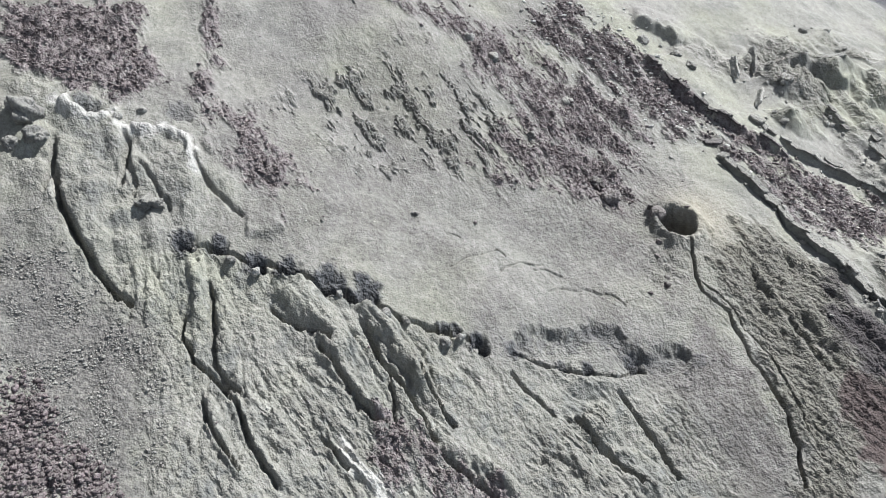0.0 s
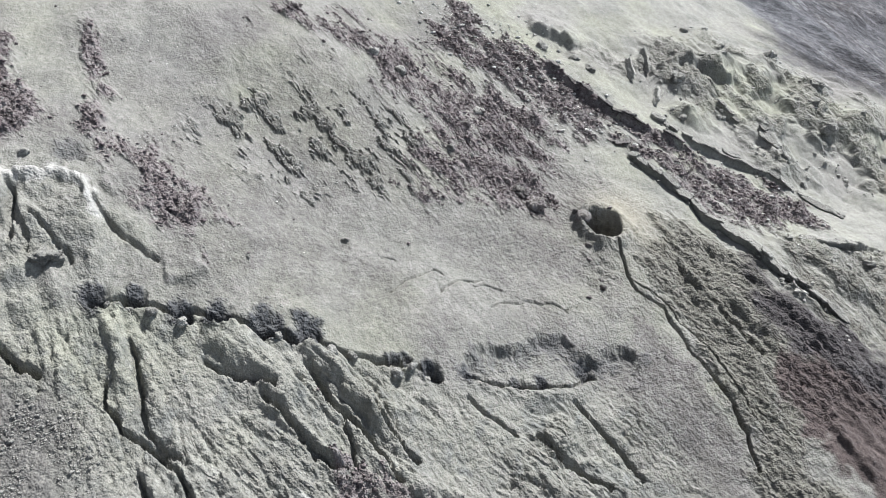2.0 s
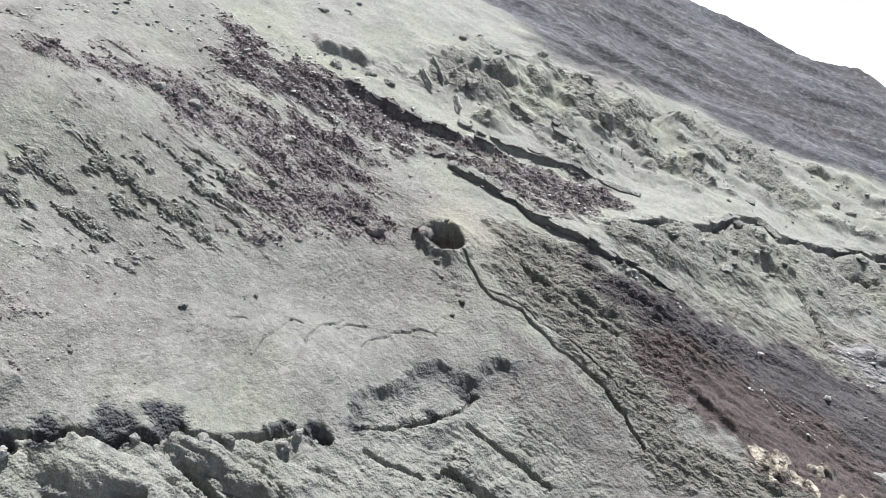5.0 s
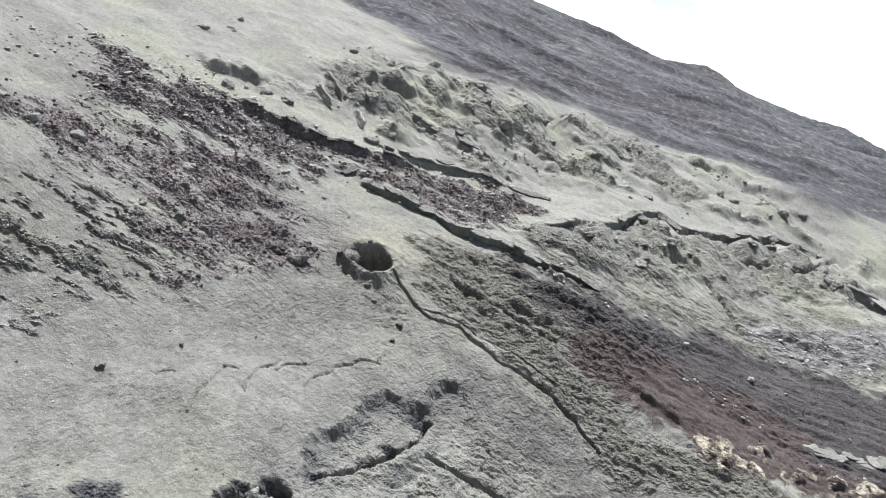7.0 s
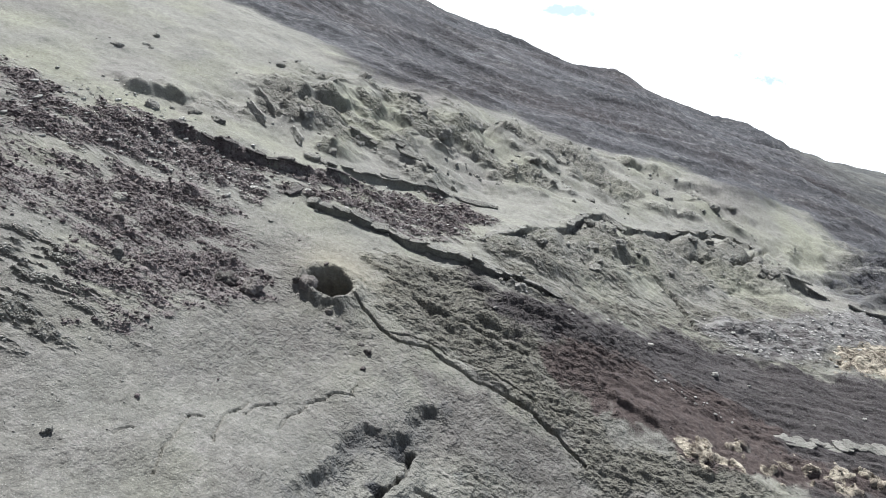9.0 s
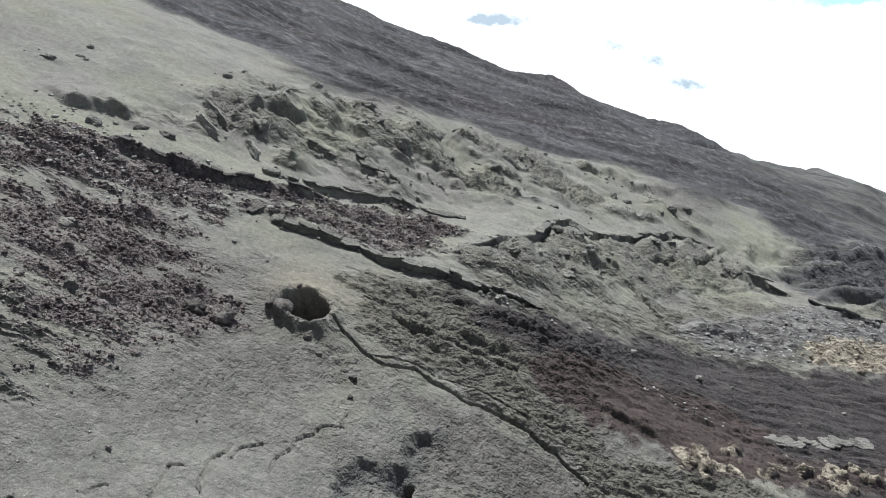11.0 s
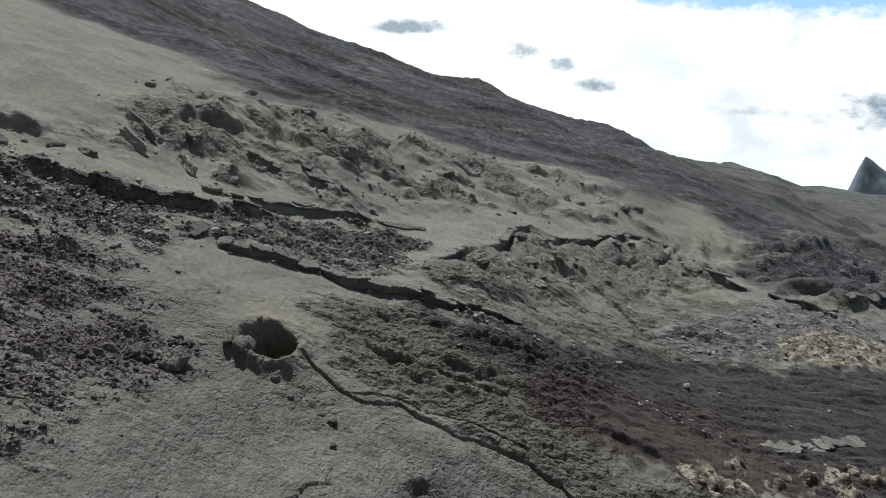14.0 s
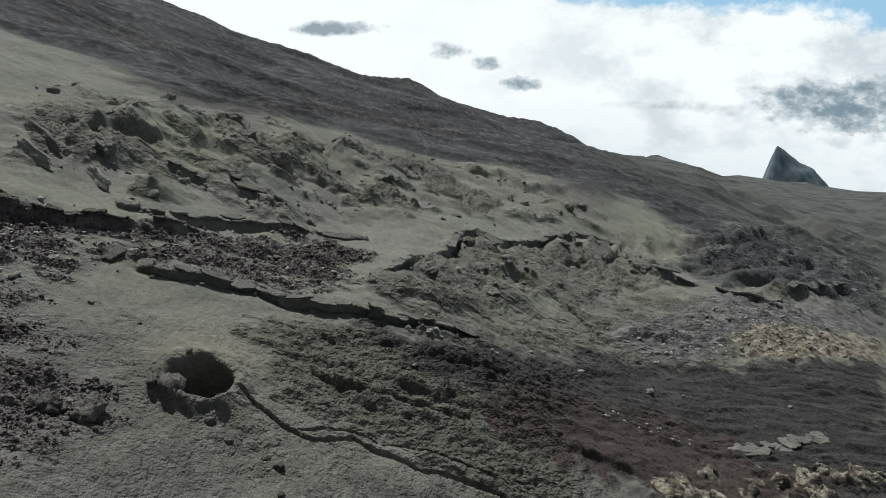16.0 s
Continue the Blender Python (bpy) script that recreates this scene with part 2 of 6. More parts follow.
LINES["settle_f"] = [(2.7, -6.9), (2.6, -5.7)]
LINES["settle_g"] = [(-0.4, -15.1), (-0.8, -14.1), (-0.9, -13.4)]
LINES["groove_w"] = [(2.2, 4.5), (3.8, 3.7), (5.4, 3.9), (7.3, 4.2), (9.4, 4.4), (11.1, 4.2)]
LINES["groove_y"] = [(-2.1, 7.2), (0.3, 7.5), (3.2, 7.5)]
LINES["groove_z"] = [(18.1, 34.9), (21, 35), (23.6, 37), (28.2, 42.2), (31, 48.7)]
LINES["crust_a"] = [(-7.6, 25.1), (-6.0, 24.8), (-4.2, 24.3), (-2.1, 24.6), (-0.8, 24.7)]
LINES["crust_b"] = [(-11.6, 23.4), (-10.2, 23.5), (-8.4, 23.6)]
LINES["crust_c"] = [(-11.3, 14.0), (-10.4, 14.6), (-8.8, 15.0)]
LINES["pale_strip"] = [(19.8, 8.4), (21, 8.6), (22.5, 8.6), (24.9, 8.6)]
LINES["pale_strip_b"] = [(7.6, 10.5), (9.6, 10.5), (11.7, 11.2)]
LINES["dark_strip"] = [(-23.9, -29.7), (-20.9, -30.5), (-18.1, -30.7), (-15.2, -31.6)]
LINES["scarp_small"] = [(-3.5, -30.9), (-3.3, -29.5), (-3.6, -28.2)]
# outlines of each kind of ground
AREAS = {}
AREAS["rubble_a"] = [(-21.6, 2.7), (-19.2, 3.8), (-15.7, 4.5), (-12.2, 4.6), (-8.9, -0.4), (-7.2, -1.8), (-5.1, -2.6), (-5.9, -7), (-7.4, -8.9), (-7.8, -11.5), (-8.5, -12.6), (-9.5, -13.1)]
AREAS["rubble_b"] = [(-30, -12.9), (-27, -11.8), (-26.3, -4.8), (-21.1, -0.9), (-16.8, 1.8), (-11.3, 2), (-8.2, 1.1), (-5.7, -1), (-6.9, -5.1), (-10.9, -8.1), (-15.9, -8.7), (-19.9, -11.4), (-22.3, -14.5), (-25.5, -16.6)]
AREAS["rubble_c"] = [(-33, 6.2), (-25.1, 5.9), (-20.6, 8.2), (-15.6, 9.6), (-9.9, 9.1), (-10.1, 6.8), (-12.9, 5.2), (-17.3, 3.6), (-21.2, 1.1), (-24.6, -2.1)]
AREAS["rubble_d"] = [(-13.8, 9), (-10.1, 10.2), (-7.1, 14.1), (-3.1, 19.7), (0.8, 22.9), (4.1, 20.8), (2.4, 12.9), (-0.1, 10.6), (-4.2, 10.1), (-7.8, 9.5), (-10.4, 9.1)]
AREAS["rubble_e"] = [(-28, -44.8), (-25.4, -34.7), (-18.5, -35), (-15.4, -33.9), (-14.9, -35.9), (-16.2, -40.8), (-20.7, -44.4)]
AREAS["rubble_f"] = [(-15.2, -31.8), (-14, -28.4), (-11.4, -27), (-7.3, -26.7), (-6, -28.1), (-6.8, -30.4), (-9.6, -31.3), (-12.6, -31.6)]
AREAS["clumps_a"] = [(-17.9, -21.7), (-18.6, -16.4), (-15.4, -9.8), (-9.7, -9.3), (-8.3, -14.1), (-9.3, -22), (-13.4, -24.1), (-14.3, -26.4)]
AREAS["rubble_g"] = [(1.1, -44.5), (2.3, -43), (4.6, -41.7), (6.7, -40), (8.2, -39.3), (7.1, -44.4)]
AREAS["rubble_h"] = [(6.9, -25.4), (8.7, -23.3), (10.9, -21), (12.3, -18.8), (10.7, -26.3), (8.4, -27.1)]
AREAS["cinder"] = [(4.4, 9.2), (9.9, 10.2), (14.8, 11.8), (21, 18.9), (27.3, 20), (33.2, 20.8), (39.1, 23.2), (54.1, 32.3), (40.9, 11.8), (35, 12.7), (29.5, 11.7), (23.5, 11.8), (17.1, 9.6), (11.6, 8.3), (7.2, 8)]
AREAS["brown"] = [(10.9, 5.4), (13.5, 8.1), (19.5, 9.5), (26.1, 11.7), (29.6, 9.5), (28.8, 6.7), (24.6, 4.6), (20.8, 3.1), (17.2, 2.5), (14, 3.1)]
AREAS["crust"] = [(-1.5, 5.7), (2.2, 9.3), (7.8, 9.6), (13.4, 11.1), (19.1, 13.7), (15.8, 6), (16.8, 2), (18.5, 0.8), (19.1, -0.2), (15.7, -0.6), (12.4, -0), (9.6, 0.7), (6.8, 0.8), (3.4, 0.9), (1.6, 1.3), (0.7, 3), (-0.9, 3.7)]
AREAS["cinder_b"] = [(7, 9.6), (11.7, 11.2), (17.9, 14.9), (27.1, 16.6), (38.9, 16.7), (37.4, 12.7), (28.8, 9.8), (21.3, 7.8), (15.4, 6.9), (10.8, 6.4), (7.4, 6.7)]
AREAS["tan_a"] = [(20.9, 3.3), (25, 5.6), (28.9, 7.5), (33.1, 8.3), (37.4, 10.4), (35.8, 6.9), (23, 2), (21.4, 2.3)]
AREAS["tan_b"] = [(35.4, 26.5), (40.6, 30.9), (47.3, 34.5), (61.5, 43.2), (54.7, 33.1), (39.3, 23.7), (34.2, 22.1)]
AREAS["gray_flow"] = [(23.1, 24.4), (30.2, 29.7), (38.1, 39), (47.3, 41.9), (71.8, 58.7), (62.3, 44.4), (47.3, 34.5), (35.4, 26.5), (32.6, 21.7), (25.9, 19.9), (22.9, 21.3)]
AREAS["front_lumps"] = [(2.6, 15.4), (5.2, 19.5), (8.1, 24.2), (11.4, 31.6), (19.3, 38.9), (26.3, 44.8), (33.1, 45.5), (33.5, 38.6), (27.5, 35.6), (21.3, 26.5), (17.4, 25.5), (13.3, 19.4), (9, 13.9), (5.6, 13.6)]
AREAS["dark_flow"] = [(39.7, 58.4), (52.6, 68.5), (105.8, 146.3), (199.8, 248.7), (71.2, 57.8), (57.9, 49.6), (50.6, 47.3), (43.8, 46.4), (40.6, 49.4)]
AREAS["mound"] = [(-18.8, -44.4), (-15.9, -40.8), (-13.6, -37.5), (-11.8, -32.8), (-7.1, -31.4), (-4.5, -34.6), (-5.9, -35), (-1.4, -37.3), (-3, -39), (-6.7, -41.4), (-9.3, -42.4), (-9.8, -44.3)]
AREAS["dull"] = [(-10, -12.4), (-8.1, -11), (-6.4, -6.1), (-4.6, -2.7), (-1, -3.7), (1.9, -5.5), (2.5, -10.4), (-6.4, -17.2)]
AREAS["dull_b"] = [(-22.7, -18.8), (-21.1, -12.6), (-13.4, -9.8), (-7.4, -11.2), (-6.2, -19.5), (-7.1, -27.5)]
AREAS["clods"] = [(-7.7, -44.4), (-6.3, -42.6), (-4.4, -41.3), (-1.8, -39.1), (-0.9, -37.8), (1.1, -37.1), (3.5, -37.3), (6.3, -38), (8.5, -38), (7.6, -42.1), (3.8, -43), (0.2, -44.5)]
AREAS["apron"] = [(4.7, 13.8), (8.9, 14.6), (13.3, 19.4), (18.3, 22.8), (27.8, 33.8), (37.4, 37.5), (50.7, 45.3), (42.4, 25.8), (27.8, 19.7), (17.9, 14.9), (11.7, 11.2), (7.7, 10.3)]
AREAS["dull_c"] = [(-11.6, 1.5), (-6.4, 4.6), (-3.6, 2.4), (-0.6, 0.4), (3.3, -1), (5.6, -3), (-5.6, -9.2)]
AREAS["dull_d"] = [(4.5, -2.2), (6.3, -0.7), (8.9, -0.6), (12.7, -0.5), (15.5, -1.8), (18.5, -3.3), (16, -10), (10.5, -8.5), (8.2, -7.2), (6.8, -5.0)]
AREAS["dull_e"] = [(-9.9, -1.6), (-6.0, -1.3), (-3.4, -2.0), (-0.3, -2.8), (2.0, -4.6), (-5.7, -9.2)]
AREAS["dull_f"] = [(-8.4, -29.9), (-9.0, -25.7), (-6.2, -18.4), (-2.2, -15.7), (-0.9, -22.5), (-3.7, -29.6), (-4.2, -31.8)]
AREAS["ropes_dark"] = [(3.5, -28.3), (6.5, -26.6), (7.9, -25.0), (9.1, -22.7), (11.1, -21.1), (11.9, -20.4), (10.1, -30.0), (7.5, -32.1), (5.3, -32.2), (3.9, -30.7)]
AREAS["ropes_dark_b"] = [(9.5, -17.2), (8.8, -14.2), (11.0, -12.6), (13.3, -11.1), (13.7, -11.3), (12.6, -17.2)]
AREAS["crust_low"] = [(15.2, -0.7), (17.8, 1.3), (21.8, 2.9), (25.2, 3.0), (28.8, 3.1), (17.1, -3.3)]
AREAS["dull_g"] = [(-9.0, -20.2), (-3.5, -17.7), (2.8, -12.6), (5.9, -15.5), (-2.2, -25.9)]
AREAS["clean_ash"] = [(0.5, 16.8), (2.6, 26.7), (10.0, 36.4), (16.9, 43.6), (23.0, 46.1), (17.9, 36.8), (13.1, 30.3), (10.8, 30.9), (9.0, 24.9), (6.6, 19.8), (3.4, 16.0)]
AREAS["ropy_flow"] = [(35.5, 46.5), (43.3, 55.2), (56.5, 71.2), (112.1, 158.0), (159.1, 188.5), (71.8, 58.7), (63.4, 54.9), (50.4, 46.9), (41.8, 41.7), (37.5, 42.5)]
AREAS["cinder_d"] = [(29, 4), (34, 13), (50, 21), (66, 20), (62, -6), (36, -4)]
AREAS["tan_c"] = [(21.2, 3.7), (25.4, 5.9), (30.9, 7.5), (35.8, 9.4), (39.8, 10.1), (38.2, 7.4), (21.9, 2.7)]
AREAS["alcove_floor"] = [(4.3, -16.0), (3.8, -13.5), (4.2, -10.5), (5.0, -8.6), (6.4, -7.2), (8.0, -7.5), (8.2, -10.5), (7.0, -13.5), (5.4, -16.5)]
AREAS["cinder_c"] = [(25.9, 10.8), (30.7, 13.5), (39.5, 18.4), (35.5, 7.8), (30.4, 5.9), (27.9, 6.3), (25.8, 6.9)]
AREAS["streak"] = [(-30.6, -14.8), (-33.4, -11.1), (-35.5, 1.8), (-24.2, 12.1), (-18.6, 9.2), (-21.3, 6.3), (-28.4, 3.5), (-31.4, -6.2)]
# mouths: x, y, radius, depth
PITS = [(-3.9, -34.5, 0.67, 1.3), (-3.1, -32.6, 0.56, 1.2), (-1.8, -30.6, 0.61, 1.2), (-1, -28.8, 0.71, 1.3), (0.1, -26.5, 0.89, 1.4), (0.7, -24.4, 0.78, 1.3), (0.9, -25.6, 0.42, 1.1), (1.8, -24, 0.35, 1.1), (3, -20.3, 0.35, 1.1), (3.1, -19.5, 0.34, 1.1), (3.8, -18.3, 0.44, 1.2), (4.2, -18.3, 0.53, 1.2), (4.7, -16.1, 0.45, 1.2), (6.5, -8.2, 0.6, 1.1), (6.5, -11.7, 0.4, 1.2), (5.9, -13.2, 0.4, 1.0), (-13.9, -39.0, 0.7, 0.9), (-12.8, -33.3, 0.8, 0.6)]
# hummocks, darkened all over for olive rock and shaded fronts: x, y, radius
HUMMOCKS = [(9.4, -12.6, 1.2), (-15.7, 20.9, 1.81), (-14.5, 22.2, 1.83), (-13.4, 23.4, 1.58), (-12.4, 30.6, 1.54), (-10.6, 38.7, 1.43), (-11.2, 18.3, 1.27), (-7.5, 33.2, 2.37), (-4.8, 31.6, 1.54), (-2.4, 35.2, 1.35), (-0.8, 45.1, 1.84), (3.7, 38.5, 1.01), (2.5, 34, 0.74), (1.6, 36.6, 0.66), (-7.7, 27.5, 1.7), (-10.1, 27.3, 1.46), (-5.8, 33.8, 1.32), (6.5, 35.5, 0.65), (-4, 38, 1.68), (-14.1, 20.7, 0.89), (4.3, 44.2, 0.85), (7.9, 42.3, 1.19), (10.3, 41.5, 1.07), (-0.7, 33.4, 0.73), (1, 32.1, 0.82), (-11.6, 28.3, 1.09), (-13, 28.6, 0.8)]
# lumps: x, y, radius, height
LUMPS = [(8.7, 21.7, 1.5, 1.0), (11.9, 28.8, 1.3, 1.3), (14.0, 30.0, 1.1, 1.0), (14.2, 26.6, 1.6, 1.1), (11.4, 23.8, 1.5, 0.9), (16.6, 27.8, 1.2, 1.0), (21.9, 37.9, 2.4, 1.3), (26.5, 42.7, 2.2, 1.3), (24.3, 37.9, 1.9, 1.0), (30.5, 45.9, 1.9, 1.5), (33.3, 47.3, 1.5, 1.4), (30.5, 38.5, 2.2, 1.7), (27.8, 39.0, 1.3, 1.3), (6.7, 17.6, 1.0, 0.7), (4.7, 13.8, 1.5, 0.7), (8.0, 15.2, 1.7, 0.7), (14.6, 22.3, 2.0, 1.0), (23.5, 31.1, 2.2, 0.6), (20.0, 33.3, 1.6, 1.1), (32.0, 35.5, 2.6, 0.7), (9.3, -12.8, 1.4, 0.6)]
LUMPS += [(-4.1, 37.2, 2.2, 1.2), (-0.3, 43.1, 2.8, 1.6), (-4.8, 34.0, 1.5, 1.4), (-2.6, 34.7, 1.6, 1.0), (1.8, 36.0, 0.9, 0.8), (3.9, 36.4, 1.3, 1.2), (2.9, 33.4, 1.0, 0.9), (6.7, 35.0, 0.8, 0.7), (-13.9, 20.7, 1.0, 0.7), (-10.5, 18.4, 1.2, 1.2), (-9.9, 18.6, 1.2, 1.2), (-8.1, 34.6, 1.8, 1.0), (-5.4, 30.0, 1.6, 1.0), (-7.6, 29.6, 1.6, 1.0), (-12.1, 31.4, 2.0, 1.1), (-10.2, 32.8, 2.0, 1.0)]
# loose rocks: x, y, width, height over width
BOULDER_UPPER = [(-21.8, 29.1, 1.16, 0.8), (-20.6, 25.9, 0.55, 0.6), (-31.9, 23.1, 0.81, 0.7), (-30.7, 20.0, 0.89, 0.5), (-29.8, 19.5, 0.77, 0.5), (-20.0, 12.1, 1.56, 0.6), (-18.1, 12.5, 1.55, 0.6), (-21.7, 11.3, 0.65, 0.6), (-22.1, 9.5, 1.62, 0.7), (-14.4, 20.7, 2.00, 0.6), (-31.3, 17.0, 1.40, 0.4), (-18.5, 31.5, 1.76, 0.5), (-15.7, 36.0, 2.45, 0.4), (-10.2, 17.3, 1.03, 0.5), (-9.9, 22.8, 1.01, 0.5)]
BOULDER_SLOPE = [(3.9, 38.2, 1.59, 0.7), (2.5, 34.0, 1.16, 0.7), (6.6, 35.5, 0.83, 0.6), (10.6, 36.3, 1.32, 0.6), (9.3, 32.9, 0.69, 0.6), (11.6, 44.8, 0.93, 0.6), (17.0, 48.4, 1.82, 0.6), (18.7, 49.0, 1.41, 0.6), (24.1, 50.8, 2.04, 0.6), (26.6, 54.1, 1.37, 0.6), (-10.2, 37.6, 1.84, 0.6), (-4.9, 33.1, 1.96, 0.6), (-8.0, 34.2, 1.52, 0.6), (-3.2, 39.2, 2.11, 0.6), (-0.9, 36.9, 1.44, 0.5)]
BOULDER_VENT = [(-5.5, -3.4, 1.48, 0.7), (-7.2, -3.9, 1.42, 0.7), (-3.9, -0.8, 0.54, 0.7), (-7.8, -1.8, 0.47, 0.6), (-6.1, -4.2, 0.44, 0.6), (2.0, -2.9, 0.58, 0.6), (1.3, -2.5, 0.45, 0.6), (-1.2, -1.6, 0.53, 0.6), (-14.1, -4.4, 0.88, 0.7), (-0.3, -2.3, 0.45, 0.5), (-8.7, -3.8, 0.52, 0.7), (-7.8, -7.0, 0.48, 0.6)]
BOULDER_TOP = [(-21.8, -8.8, 1.34, 0.7), (-20.2, -7.2, 1.13, 0.6), (-16.1, -1.8, 1.12, 0.7), (-6.8, -36.1, 1.67, 0.45), (-14.3, -42.8, 2.50, 0.8), (-12.1, -42.1, 1.41, 0.8), (-12.3, -43.6, 1.09, 0.6), (-13.0, -37.3, 0.83, 0.5), (-13.3, -35.7, 0.75, 0.5), (-5.2, -19.4, 0.55, 0.5), (-11.5, -7.5, 0.83, 0.6), (-10.8, -6.0, 0.65, 0.6)]
BOULDER_FISSURE = [(2.2, -23.7, 0.76, 0.9), (0.8, -26.2, 0.48, 0.8), (-3.2, -33.0, 0.47, 1.2), (-3.5, -33.9, 0.36, 1.2), (3.7, -20.5, 0.91, 0.6), (3.7, -19.5, 0.64, 0.6), (2.4, -22.6, 0.70, 0.6), (-1.3, -30.7, 0.63, 0.7), (-2.1, -32.0, 0.64, 0.6), (3.7, -18.5, 0.57, 0.6), (6.8, -11.7, 0.45, 0.8), (6.4, -12.6, 0.37, 0.8), (5.0, -15.6, 0.44, 0.8), (6.9, -9.9, 0.61, 0.7)]
PALE_STONE = [(24.0, 13.8, 1.12, 0.45), (26.7, 14.5, 0.62, 0.8), (31.4, 12.5, 0.67, 0.8), (18.8, 13.3, 1.16, 0.35), (12.8, 11.1, 0.75, 0.4), (15.4, 13.6, 0.53, 0.4), (7.4, 10.3, 0.56, 0.4), (8.5, 10.6, 0.97, 0.3), (-8.7, 4.3, 0.53, 0.8), (7.7, 6.9, 0.61, 0.3), (12.5, 11.3, 0.74, 0.4), (15.3, 13.5, 0.55, 0.4), (-14.6, 6.7, 0.57, 0.8), (35.7, 16.1, 0.62, 0.5), (16.4, 14.3, 0.45, 0.5)]
FRONT_BLOCK = [(11.5, 29.0, 1.63, 0.7), (12.6, 29.9, 1.33, 0.7), (10.3, 25.7, 1.25, 0.5), (9.4, 23.6, 1.21, 0.5), (13.7, 29.8, 1.33, 0.5), (14.8, 27.2, 1.83, 0.6), (12.4, 25.0, 1.55, 0.6), (8.4, 20.2, 1.24, 0.6), (7.7, 18.5, 0.92, 0.6), (16.4, 28.3, 1.43, 0.6), (21.8, 38.6, 1.91, 0.5), (23.6, 41.4, 1.72, 0.5), (19.6, 35.1, 1.46, 0.6), (29.4, 43.3, 2.07, 0.5), (30.3, 39.4, 2.66, 0.6), (33.0, 41.8, 1.79, 0.5), (13.3, 21.1, 1.47, 0.4), (15.6, 25.0, 1.57, 0.4), (3.4, 13.9, 0.86, 0.5), (4.6, 14.4, 0.86, 0.5), (25.7, 40.1, 1.71, 0.5)]
# slabs: the two ends
SLABS = [(-19.5, 20.6, -16.6, 18.8), (-18.5, 17.5, -16.1, 16.4), (-14.5, 18.1, -12.6, 16.2), (-16.1, 26.1, -14.9, 28.1), (-9.6, 8.1, -9.2, 9.9), (-6.2, 18.5, -4.9, 20.3), (-0.3, 22.6, 3.0, 24.2), (-6.9, 24.5, -4.3, 24.6)]


HOLE = (-2.3, 0.65)


def base_height(x, y):
    """The volcano's flank: a wide cone with broad swells and hollows."""
    z = CONE_TOP + CONE_FALL * (CONE_R - np.hypot(x + CONE_R, y - CONE_Y))
    far = np.maximum(y - 70, 0)
    u, right = far / (1 + far / 300), np.maximum(x - 60, 0)
    z = z - 1.062e-3 * u * u + 0.978e-2 * u + 4.441e-4 * u * x + 1.67e-6 * u * u * x - 2.719e-2 * right * far / (far + 100)
    # the lower flank bends down 1340 m from the last camera place, fitting its skyline
    z = z - 0.2 * np.maximum(np.hypot(x - 9, y + 27) - 1340, 0)
    for reach, swells in ((13.0, SWELLS_A), (13.0, SWELLS_B), (5.0, HOLLOWS_A), (5.0, HOLLOWS_B)):
        for a, b, k in swells:
            z = z + k * np.exp(-((x - a) ** 2 + (y - b) ** 2) / (2 * reach * reach))
    return z


